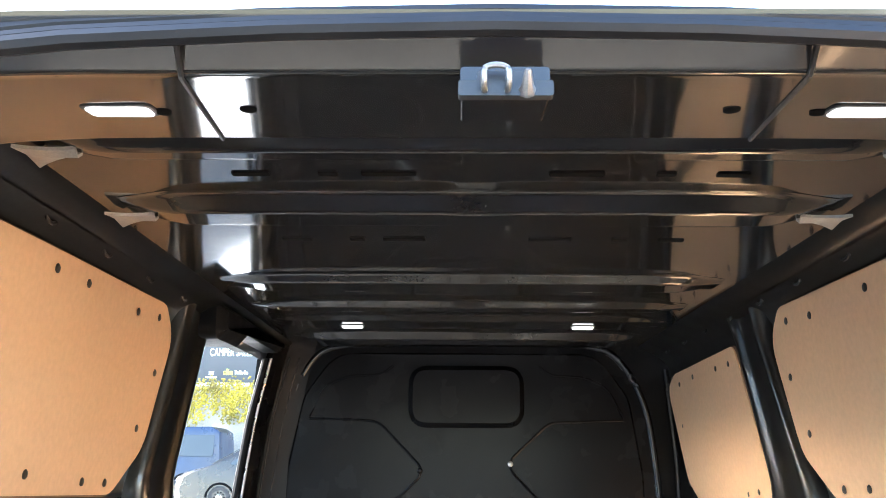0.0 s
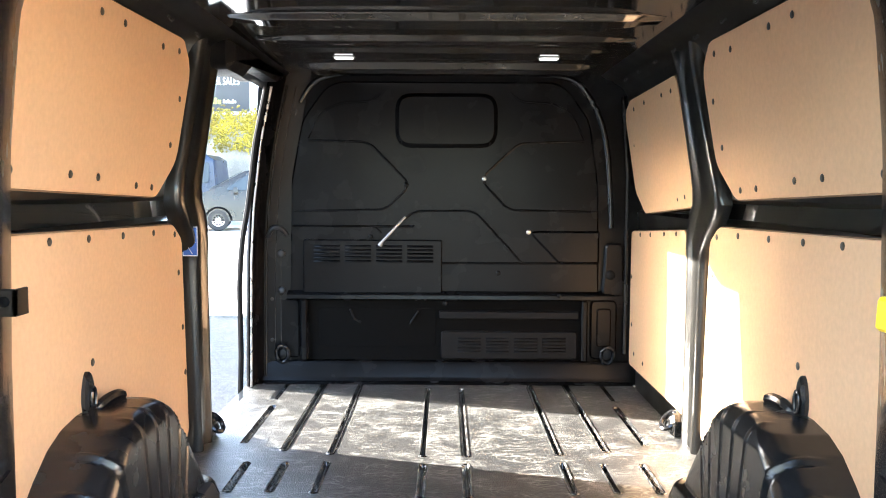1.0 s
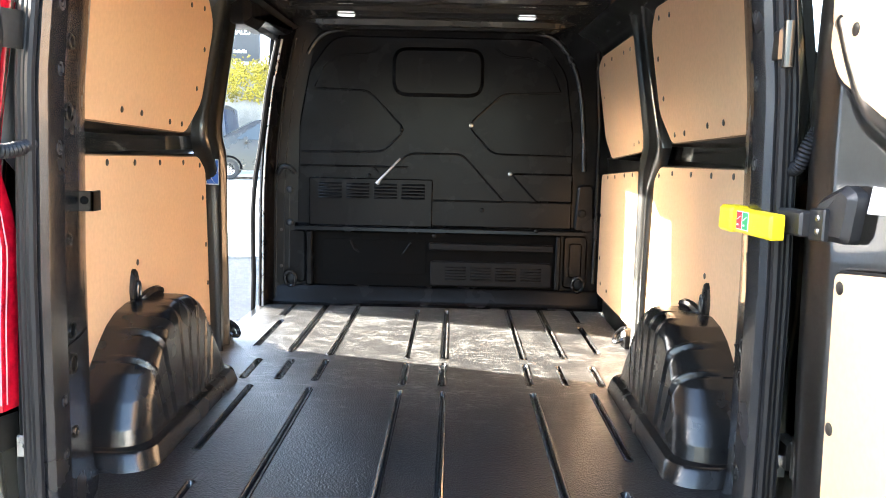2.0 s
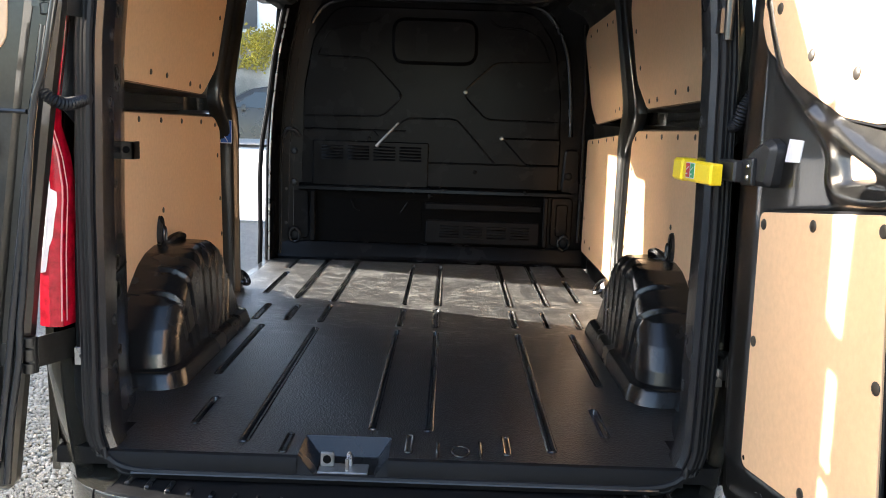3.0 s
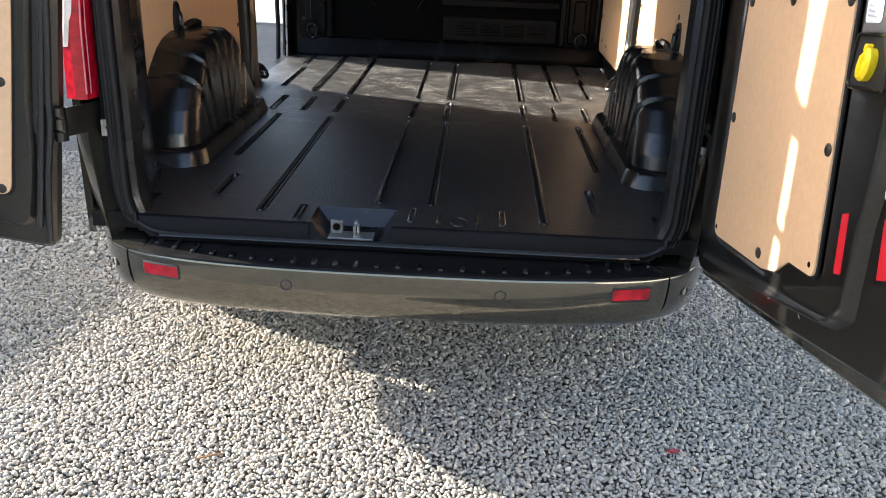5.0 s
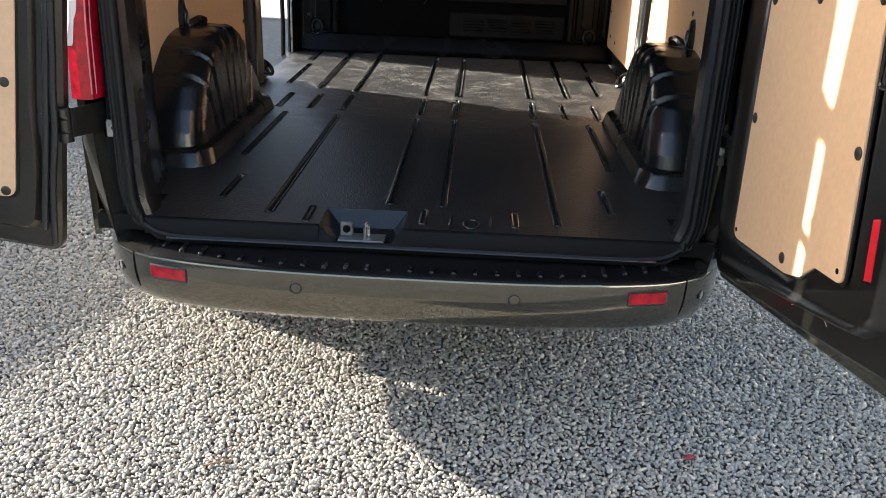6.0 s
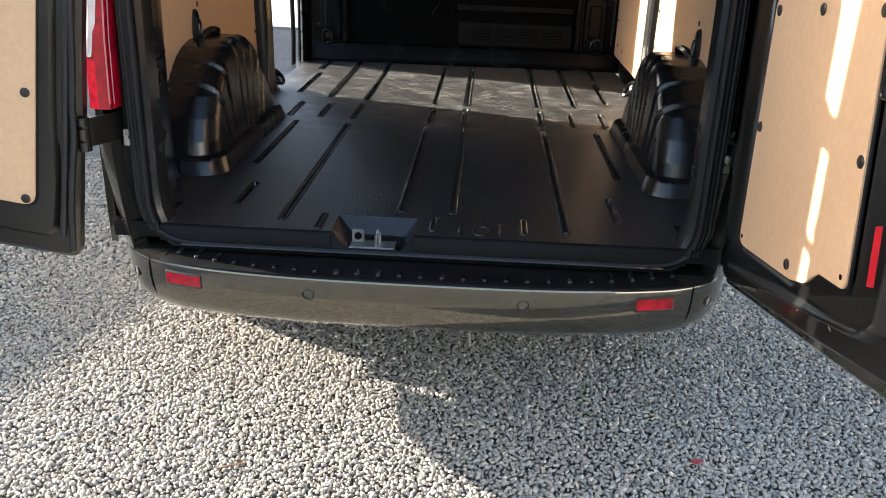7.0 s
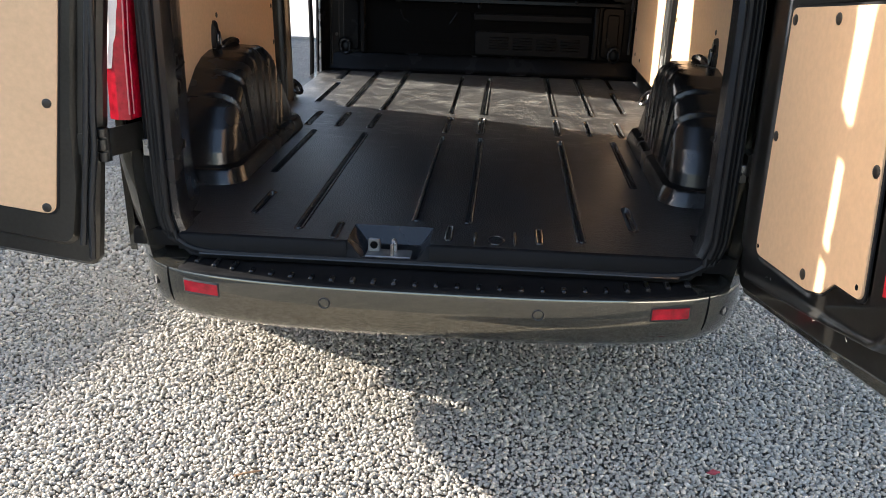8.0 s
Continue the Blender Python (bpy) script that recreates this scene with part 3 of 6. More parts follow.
for s in (-1, 1):
    wheel_arch(s)
    # upright lashing eye with its folded tab above each arch
    bm = bmesh.new()
    oval = [(0.90 + 0.027 * math.cos(a) * (1 - 0.25 * math.sin(a)), 1.020 + 0.056 * math.sin(a)) for a in [2 * math.pi * i / 24 for i in range(24)]]
    plate(bm, oval, lambda u, v, w: (s * (0.897 - w), u, v), 0, 0.016, 0.006)
    loop = part("lashing_eye", bm, ARCH, van, "black lashing eye above the wheel arch")
    bm = bmesh.new()
    tube(bm, [Vector((s * 0.877, 0.902 + math.cos(a) * 0.013, 1.008 + math.sin(a) * 0.028)) for a in [2 * math.pi * i / 18 for i in range(18)]], 0.0045, 8, True)
    part("ring", bm, SATIN, loop)
    bm = bmesh.new()
    tube(bm, smooth_path([(s * 0.880, 0.925, 0.975), (s * 0.865, 0.96, 0.992), (s * 0.855, 1.0, 0.993), (s * 0.850, 1.035, 0.980)], 4), [0.008] + [0.015] * 10 + [0.010, 0.005], 8)
    part("tab", bm, ARCH, loop)
    cargo_ring("floor_lashing_ring", (s * 0.865, 1.93 if s < 0 else 2.0, 0.645), (-s * 0.5, -0.3, 0.8), van, 0.04)


# lining boards
def board(side, pts, radii, screws, lean, label, name="lining_board"):
    outline = rounded(pts, radii, 6)
    place = (lambda u, v, w: (side * (wall_x(v) - w), u, v)) if lean else (lambda u, v, w: (side * (0.905 - w), u, v))
    bm = bmesh.new()
    plate(bm, outline, place, 0.0, 0.009, 0.0015)
    ob = part(name, bm, PLY, van, label)
    bm = bmesh.new()
    plate(bm, shrink(outline, -0.004), place, -0.004, 0.004, 0.001)
    part("edge_backing", bm, PLYEDGE, ob, "dark edge behind the board")
    for u, v in screws:
        bm = bmesh.new()
        dome(bm, place(u, v, 0.0088), (-side, 0, 0), 0.0105, 0.0035)
        part("screw_cap", bm, SCREW, ob)
    return ob


UP_REAR = [(0.44, 1.995), (0.95, 2.003), (1.57, 2.008), (1.665, 1.93), (1.60, 1.62), (1.44, 1.505), (0.44, 1.535)]
UP_SCREWS = [(0.93, 1.965), (1.08, 1.965), (1.38, 1.955), (1.53, 1.965), (1.575, 1.82), (1.525, 1.67), (1.39, 1.535), (1.26, 1.54), (0.99, 1.56), (0.83, 1.565), (0.55, 1.57), (0.60, 1.965)]
LOW_REAR = [(0.44, 1.435), (1.60, 1.412), (1.685, 1.36), (1.735, 0.66), (0.44, 0.66)]
LOW_SCREWS = [(0.73, 1.41), (0.94, 1.405), (1.165, 1.40), (1.41, 1.395), (1.61, 1.38), (1.645, 1.25), (1.68, 1.06), (1.70, 0.90), (0.945, 1.09)]
for s in (-1, 1):
    board(s, UP_REAR, [0.02, 0.2, 0.06, 0.10, 0.12, 0.09, 0.02], UP_SCREWS, True, "buff upper lining board with dark screw caps")
    board(s, LOW_REAR, [0.02, 0.1, 0.05, 0.05, 0.02], LOW_SCREWS, False, "buff lower lining board with dark screw caps")
board(1, [(1.985, 1.96), (2.75, 1.945), (2.885, 1.90), (2.80, 1.52), (2.62, 1.43), (1.87, 1.475), (1.885, 1.60)], [0.04, 0.08, 0.08, 0.1, 0.08, 0.03, 0.03],
      [(2.69, 1.90), (2.49, 1.91), (2.20, 1.91), (2.06, 1.91), (2.74, 1.74), (2.70, 1.59), (2.56, 1.48), (2.39, 1.49), (2.09, 1.50), (1.99, 1.51)], True, "buff upper lining board with dark screw caps")
board(1, [(1.975, 1.385), (2.885, 1.335), (2.885, 0.69), (1.915, 0.69)], [0.03, 0.03, 0.03, 0.03],
      [(2.70, 1.33), (2.51, 1.34), (2.28, 1.355), (2.10, 1.365), (2.86, 1.12), (2.84, 0.89), (2.78, 0.76), (2.60, 0.75)], False, "buff lower lining board with dark screw caps")


# inner side walls of painted steel behind the boards, with belt rail and pillars
def side_wall(side, y0, y1, name):
    bm = bmesh.new()
    prof = [(0.56, 0.935), (0.60, 0.935), (1.40, 0.935), (1.425, 0.925), (1.445, 0.955), (1.485, 0.955), (1.505, 0.925), (1.56, 0.915), (1.98, 0.868), (2.02, 0.845), (2.045, 0.80)]
    n = 12
    rows = [[(side * x, y0 + (y1 - y0) * i / n, z) for i in range(n + 1)] for z, x in prof]
    solid(bm, rows, (side * 0.008, 0, 0))
    return part(name, bm, PAINT, van, "dark painted inner body side")


side_wall(-1, 0.43, 1.78, "inner_body_side")
side_wall(1, 0.43, 2.93, "inner_body_side")


def pillar(side, table, deep, name, y_curve):
    """An upright box-section pillar: table of (z, half width), y_curve of (z, y)."""
    bm = bmesh.new()
    rows = []
    for z in [0.60 + 1.46 * i / 28 for i in range(29)]:
        w, yc = lerp(table, z), lerp(y_curve, z)
        x = wall_x(z) + 0.02
        depth = lerp(deep, z)
        sec = [(-1.0, 0.01), (-0.99, 0.55), (-0.95, 0.82), (-0.86, 0.97), (-0.74, 1.0), (-0.62, 0.95), (-0.52, 0.80), (-0.40, 0.70), (0.0, 0.66), (0.40, 0.70), (0.52, 0.80), (0.62, 0.95), (0.74, 1.0), (0.86, 0.97), (0.95, 0.82), (0.99, 0.55), (1.0, 0.01)]
        rows.append([(side * (x - depth * q), yc + w * p, z) for p, q in sec])
    grid(bm, rows)
    return part(name, bm, PAINT, van, "glossy dark painted body pillar")


pillar(-1, [(0.6, 0.075), (1.3, 0.08), (1.45, 0.13), (1.6, 0.125), (1.95, 0.11), (2.06, 0.13)], [(0.6, 0.070), (1.43, 0.070), (1.56, 0.055)], "body_pillar", [(0.6, 1.82), (1.35, 1.79), (1.5, 1.71), (1.7, 1.75), (1.95, 1.80), (2.06, 1.83)])
pillar(1, [(0.6, 0.075), (1.3, 0.085), (1.45, 0.16), (1.6, 0.13), (1.95, 0.11), (2.06, 0.14)], [(0.6, 0.050)], "body_pillar", [(0.6, 1.83), (1.35, 1.81), (1.5, 1.69), (1.7, 1.74), (1.95, 1.80), (2.06, 1.83)])

# blue notice on the nearside pillar
def on_notice(u, v, w):
    return (u, 1.7065 - w, v)


bm = bmesh.new()
plate(bm, rounded(rect(-0.900, 1.300, -0.848, 1.402), 0.003), on_notice, 0, 0.0015, 0.0004)
notice = part("pillar_notice", bm, WHITE, van, "blue notice with a white border")
bm = bmesh.new()
plate(bm, rect(-0.897, 1.304, -0.851, 1.398), on_notice, 0.0015, 0.0025, 0.0003)
part("blue_field", bm, BLUE, notice)
bm = bmesh.new()
tube(bm, [on_notice(-0.894, 1.352, 0.0027), on_notice(-0.866, 1.308, 0.0027)], 0.0013, 5)
part("mark", bm, WHITE, notice)
bm = bmesh.new()
for z in (1.356, 1.346):
    plate(bm, rect(-0.871, z, -0.856, z + 0.005), on_notice, 0.0025, 0.0032, 0.0002)
part("line", bm, WHITE, notice)


# rear frame: D pillars, header, sill, seal
def frame_half(z):
    """Half width of the rear opening."""
    return lerp([(0.55, 0.655), (0.565, 0.690), (0.585, 0.712), (0.61, 0.724), (0.65, 0.732), (0.70, 0.735), (1.2, 0.735), (1.6, 0.725), (1.85, 0.70), (1.93, 0.675), (1.97, 0.64)], z)


for s in (-1, 1):
    bm = bmesh.new()
    rows = []
    for z in [0.592 + 1.408 * i / 30 for i in range(31)]:
        f = frame_half(z) - 0.012
        outer = wall_x(z) + 0.02
        sec = [(f + 0.06, -0.005), (f + 0.012, -0.002), (f, 0.010), (f - 0.002, 0.05), (f + 0.002, 0.085), (f + 0.02, 0.10), (f + 0.033, 0.14), (f + 0.055, 0.26), (f + 0.075, 0.34), (f + 0.105, 0.42), (outer, 0.44)]
        rows.append([(s * x, y, z) for x, y in sec])
    grid(bm, rows)
    dp = part("rear_pillar", bm, SATIN, van, "glossy dark painted rear door pillar")
    for z, yy in ((0.80, 0.055), (0.92, 0.055), (1.46, 0.055), (1.62, 0.06), (1.75, 0.05)):
        bm = bmesh.new()
        f = frame_half(z) - 0.013
        tube(bm, [(s * f, yy + math.cos(a) * 0.010, z + math.sin(a) * 0.013) for a in [2 * math.pi * i / 12 for i in range(12)]], 0.003, 6, True)
        dome(bm, (s * (f + 0.001), yy, z), (-s, 0, 0), 0.008, 0.002)
        part("pillar_hole", bm, BLACK, dp)
    for z, rad in ((1.69, 0.011), (1.535, 0.016), (1.04, 0.014), (0.962, 0.018), (1.25, 0.006), (0.80, 0.008)):
        bm = bmesh.new()
        c = Vector((s * (frame_half(z) - 0.012 + 0.044), 0.20, z))
        nor = Vector((-s * 0.984, 0.18, 0))
        dome(bm, c, nor, rad, 0.002, 14)
        side = Vector((s * 0.18, 0.984, 0))
        hole = part("pillar_hole", bm, VOID, dp)
        bm = bmesh.new()
        tube(bm, [c + nor * 0.001 + (side * math.cos(a) * 1.3 + Vector((0, 0, 1)) * math.sin(a)) * (rad + 0.004) for a in [2 * math.pi * i / 16 for i in range(16)]], 0.0025, 6, True)
        part("hole_rim", bm, PAINT, hole)
    bm = bmesh.new()
    f = frame_half(1.015) - 0.012
    tube(bm, [(s * (f + 0.002), 0.086, 1.016), (s * (f + 0.020), 0.100, 1.016), (s * (f + 0.033), 0.14, 1.015), (s * (f + 0.054), 0.26, 1.014), (s * (f + 0.074), 0.34, 1.014)], 0.0025, 6)
    part("pillar_seam", bm, VOID, dp)
    # folded striker bracket on the nearside
    if s < 0:
        bm = bmesh.new()
        box(bm, -0.785, -0.748, 0.285, 0.293, 1.308, 1.356, 0.002)
        box(bm, -0.754, -0.748, 0.285, 0.33, 1.308, 1.356, 0.002)
        br = part("striker_bracket", bm, PAINT, dp, "folded steel striker bracket")
        bm = bmesh.new()
        dome(bm, (-0.768, 0.284, 1.334), (0, -1, 0), 0.010, 0.004)
        part("striker_hole", bm, VOID, br)

# header over the doors
bm = bmesh.new()
rows = []
for i in range(33):
    x = -0.72 + 1.44 * i / 32
    drop = 0.05 * (abs(x) / 0.72) ** 8
    sec = crease([(-0.010, 2.002), (-0.008, 1.994), (0.030, 1.956), (0.046, 1.960), (0.285, 1.990), (0.318, 2.01), (0.33, 2.06), (0.36, 2.12)], 0.003)
    rows.append([(x, y, z - drop * (1.0 if y < 0.1 else 0.6)) for y, z in sec])
grid(bm, rows)
header = part("door_header", bm, GLOSS, van, "glossy dark painted header above the rear doors")
for s in (-1, 1):
    bm = bmesh.new()
    tube(bm, [(s * 0.300, -0.004, 1.972), (s * 0.305, 0.031, 1.955), (s * 0.310, 0.046, 1.959), (s * 0.335, 0.285, 1.989)], 0.003, 6)
    part("seam", bm, BLACK, header)
    for hx, hy in ((0.27, 0.155), (0.37, 0.165)):
        bm = bmesh.new()
        dome(bm, (s * hx, hy, 1.960 + (hy - 0.046) * 0.125 - 0.001), (0, 0, -1), 0.010, 0.002)
        part("header_hole", bm, VOID, header)

    def under(u, v, w):
        return (u, v, 1.960 + (v - 0.046) * 0.125 - w)
    bm = bmesh.new()
    plate(bm, rounded(rect(s * 0.416 - 0.041, 0.136, s * 0.416 + 0.041, 0.180), 0.012), under, -0.01, 0.0025, 0.001)
    rim = part("rear_lamp", bm, BLACK, van, "lit rectangular load bay lamp")
    bm = bmesh.new()
    plate(bm, rounded(rect(s * 0.416 - 0.036, 0.141, s * 0.416 + 0.036, 0.175), 0.010), under, 0, 0.0045, 0.001)
    part("diffuser", bm, GLOW, rim)
# upper door lock
bm = bmesh.new()
plate(bm, rounded([(-0.032, 1.944), (-0.032, 1.912), (0.050, 1.912), (0.050, 1.944)], 0.004), lambda u, v, w: (u, w, v + 0.10 * w), -0.010, 0.060, 0.002)
lock = part("upper_striker_box", bm, SATIN, van, "grey steel upper striker box with a bright loop")
bm = bmesh.new()
plate(bm, rounded([(-0.034, 1.909), (0.052, 1.909), (0.052, 1.924), (0.034, 1.924), (0.034, 1.933), (-0.017, 1.933), (-0.017, 1.924), (-0.034, 1.924)], 0.003, 3), lambda u, v, w: (u, w, v), -0.022, -0.010, 0.0015)
part("striker_plate", bm, SLATE, lock)
bm = bmesh.new()
tube(bm, smooth_path([(-0.010, -0.020, 1.914), (-0.011, -0.030, 1.915), (-0.011, -0.034, 1.920), (-0.010, -0.034, 1.930), (0.000, -0.034, 1.933), (0.010, -0.034, 1.930), (0.011, -0.034, 1.920), (0.011, -0.030, 1.915), (0.010, -0.020, 1.914)], 3), 0.0030, 8)
part("striker_loop", bm, DULL, lock)
bm = bmesh.new()
tube(bm, [(0.028, -0.02, 1.915), (0.028, -0.026, 1.916), (0.028, -0.036, 1.928)], [0.009, 0.006, 0.003], 8)
part("guide_pin", bm, DULL, lock)

# door seal, a triple-lipped rubber loop
loop = []
for i in range(25):
    z = 0.68 + 1.245 * i / 24
    loop.append((frame_half(z) + 0.012, z))
right = [(x, z) for x, z in loop]
top = [(0.61, 1.945), (0.4, 1.968), (0.2, 1.978), (0.0, 1.982)]
rightside = right + top
bottom = [(0.0, 0.548), (0.3, 0.548), (0.5, 0.548), (0.60, 0.549), (0.645, 0.5515), (0.675, 0.557), (0.700, 0.567), (0.720, 0.583), (0.734, 0.605), (0.742, 0.632), (0.746, 0.656)]
ring2 = bottom + rightside + [(-x, z) for x, z in reversed(rightside[:-1])] + [(-x, z) for x, z in reversed(bottom[1:])]
for k, (dy, r, grow, m) in enumerate(((-0.014, 0.010, 0.0, RUBBER), (-0.006, 0.008, 0.014, RUBBER), (0.000, 0.009, 0.027, RUBBER))):
    bm = bmesh.new()
    c = Vector((0, 1.27))
    tube(bm, [((x + (grow if x > 0.05 else -grow if x < -0.05 else 0) * (1 if 0.58 < z < 1.95 else 0.6)), dy, z + (grow * 0.8 if z > 1.93 else -grow * 0.6 if z < 0.56 else 0)) for x, z in ring2], r, 8, True)
    part("door_seal", bm, m, van, "black rubber door seal")

# roof: skin, cant rails, bows
def skin(x):
    return 2.096 - 0.052 * (abs(x) / 0.90) ** 6


bm = bmesh.new()
rows = []
for i in range(25):
    x = -0.90 + 1.80 * i / 24
    rows.append([(x, y, skin(x)) for y in [0.325 + 2.65 * j / 20 for j in range(21)]])
solid(bm, rows, (0, 0, 0.03))
roof = part("roof_panel", bm, GLOSS, van, "glossy dark painted roof panel")
for s in (-1, 1):
    bm = bmesh.new()
    rows = []
    for z, x in ((2.0, 0.862), (2.03, 0.83), (2.05, 0.80), (2.062, 0.76), (2.085, 0.735), (2.125, 0.725)):
        rows.append([(s * x, 0.28 + 2.65 * j / 10, z) for j in range(11)])
    solid(bm, rows, (s * 0.02, 0, 0.02))
    rail = part("cant_rail", bm, PAINT, van, "dark painted roof side rail")
    for j in range(9):
        bm = bmesh.new()
        y = 0.55 + 0.27 * j
        tube(bm, [(s * 0.815, y + math.cos(a) * 0.022, 2.040 + math.sin(a) * 0.011) for a in [2 * math.pi * i / 10 for i in range(10)]], 0.004, 6, True)
        part("rail_hole", bm, BLACK, rail)


def roof_bow(y0, y1, z, wide, notch, sealed):
    """A pressed cross member with flanges and tapered ends."""
    bm = bmesh.new()
    rows = []
    for i in range(41):
        x = -wide + 2 * wide * i / 40
        k = min(1, (wide - abs(x)) / 0.12)
        k = k * k * (3 - 2 * k)
        m = (y0 + y1) / 2
        hy = (y1 - y0) / 2 * (0.55 + 0.45 * k)
        d = 0.010 if notch and abs(x) < 0.05 else 0
        top = skin(x)
        low = top - 0.003 - (top - z) * k ** 0.6
        rows.append(crease([(x, m - hy - 0.050, top - 0.001), (x, m - hy - 0.032, top - 0.002), (x, m - hy + d, low), (x, m + hy, low), (x, m + hy + 0.014, top - 0.002), (x, m + hy + 0.030, top - 0.001)], 0.0046))
    grid(bm, rows)
    bow = part("roof_bow", bm, GLOSS, van, "glossy dark painted roof cross member")
    for s in (-1, 1) if sealed else ():
        bm = bmesh.new()
        m = (y0 + y1) / 2
        rows = []
        for k in range(7):
            q = k / 6
            hw = 0.014 + 0.034 * q ** 2.2
            rows.append([(s * (wide - 0.055 + 0.085 * q), m + hw * g, z + 0.003 - 0.004 * q - 0.010 * (1 - abs(g)) * (1 - q) ** 0.5 - 0.006 * q * abs(g)) for g in (-1, -0.7, -0.3, 0, 0.3, 0.7, 1)])
        solid(bm, rows, (0, 0, 0.006))
        part("bow_bracket", bm, SILVER, bow, "pale sealed bow bracket")
    return bow


for y0, y1, z, notch in ((0.525, 0.567, 2.066, False), (0.860, 0.950, 2.064, True), (1.58, 1.69, 2.074, False), (1.97, 2.03, 2.075, True), (2.24, 2.40, 2.076, False), (2.62, 2.80, 2.062, False)):
    roof_bow(y0, y1, z, 0.70, notch, y0 < 1)
bm = bmesh.new()
solid(bm, [[(-0.56 + 1.12 * i / 24, y, z - 0.020 * (abs(i - 12) / 12) ** 4) for i in range(25)] for y, z in ((2.76, 2.092), (2.775, 2.076), (2.79, 2.072), (2.805, 2.078), (2.82, 2.092))], (0, 0, 0.004))
front_rail = part("front_roof_rail", bm, PAINT_OUT, van, "painted rail above the bulkhead")
for x in (-0.42, -0.20, 0.02, 0.24, 0.46):
    bm = bmesh.new()
    dome(bm, (x, 2.782, 2.076), (0, -0.6, -1), 0.008, 0.003)
    part("rail_hole", bm, VOID, front_rail)
# slots in the roof skin
for y in (0.72, 1.18):
    for x, w in ((-0.41, 0.035), (-0.27, 0.018), (-0.16, 0.05), (0.18, 0.05), (0.34, 0.018), (0.46, 0.03)):
        bm = bmesh.new()
        plate(bm, rounded(rect(x - w, y - 0.010, x + w, y + 0.010), 0.006), lambda u, v, q: (u, v, skin(u) + 0.001 - q), 0, 0.004, 0.001)
        part("roof_slot", bm, VOID, roof)
for s in (-1, 1):
    bm = bmesh.new()
    plate(bm, rounded(rect(s * 0.420 - 0.045, 2.305, s * 0.420 + 0.045, 2.355), 0.012), lambda u, v, w: (u, v, 2.082 - w), 0, 0.012, 0.003)
    rim = part("front_lamp", bm, BLACK, van, "lit rectangular load bay lamp")
    bm = bmesh.new()
    plate(bm, rounded(rect(s * 0.420 - 0.038, 2.310, s * 0.420 + 0.038, 2.350), 0.010), lambda u, v, w: (u, v, 2.070 - w), 0, 0.006, 0.003)
    part("diffuser", bm, GLOW, rim)

# bulkhead
BY = 2.905


def on_bulk(u, v, w):
    return (u, BY - w, v)


def bead(bm, pts, r=0.006, round_off=0.04):
    """A pressed bead along a bent line on the bulkhead."""
    out = [Vector(pts[0])]
    for a, b, c in zip(pts, pts[1:], pts[2:]):
        a, b, c = Vector(a), Vector(b), Vector(c)
        d = min(round_off, (b - a).length / 2, (c - b).length / 2)
        s, e = b + (a - b).normalized() * d, b + (c - b).normalized() * d
        out += [s * (1 - t) ** 2 + b * 2 * t * (1 - t) + e * t * t for t in (0, 0.25, 0.5, 0.75, 1)]
    out.append(Vector(pts[-1]))
    tube(bm, [on_bulk(p.x, p.y, 0.0) for p in out], r, 8)


bm = bmesh.new()
outline = rounded([(-0.93, 0.58), (0.965, 0.58), (0.965, 1.5), (0.94, 2.02), (0.80, 2.16), (-0.80, 2.16), (-0.90, 2.02), (-0.93, 1.5)], [0, 0, 0.3, 0.05, 0.05, 0.05, 0.05, 0.3])
plate(bm, outline, on_bulk, -0.03, 0.0, 0)
bulkhead = part("bulkhead", bm, BULK, van, "charcoal pressed steel bulkhead")
bm = bmesh.new()
plate(bm, rounded([(-0.755, 1.02), (0.745, 1.02), (0.735, 1.55), (0.69, 1.86), (0.56, 2.045), (-0.56, 2.045), (-0.69, 1.86), (-0.745, 1.55)], [0.01, 0.01, 0.2, 0.2, 0.16, 0.16, 0.2, 0.2]), on_bulk, 0.0, 0.014, 0.008)
part("centre_pressing", bm, BULK, bulkhead)
bm = bmesh.new()
plate(bm, rounded(rect(-0.243, 1.73, 0.247, 1.99), 0.085, 7), on_bulk, 0.012, 0.036, 0.020)
part("blanked_window", bm, BULK, bulkhead, "raised blank where a window could be")
for pts in ([(-0.66, 1.765), (-0.37, 1.758), (-0.185, 1.57), (-0.19, 1.53), (-0.29, 1.434), (-0.73, 1.425)], [(0.66, 1.765), (0.35, 1.755), (0.185, 1.60), (0.185, 1.56), (0.305, 1.434), (0.73, 1.428)],
            [(-0.30, 1.30), (-0.15, 1.428), (0.14, 1.430), (0.37, 1.180)], [(-0.74, 1.353), (-0.34, 1.353), (-0.31, 1.32)], [(-0.02, 1.176), (0.745, 1.178)], [(-0.74, 1.353), (-0.15, 1.353)],
            [(-0.66, 1.775), (-0.60, 1.90), (-0.50, 1.945), (-0.36, 1.95), (-0.31, 1.99)], [(0.66, 1.775), (0.60, 1.90), (0.50, 1.945), (0.36, 1.95), (0.31, 1.99)]):
    bm = bmesh.new()
    bead(bm, [(p[0], p[1]) for p in pts], 0.006)
    for v in bm.verts:
        v.co.y -= 0.013
    part("bead", bm, BULK, bulkhead)
bm = bmesh.new()
plate(bm, rounded([(0.395, 1.335), (0.742, 1.335), (0.742, 1.178), (0.545, 1.178)], [0.02, 0.01, 0.01, 0.05]), on_bulk, 0.012, 0.032, 0.010)
part("raised_pad", bm, BULK, bulkhead)


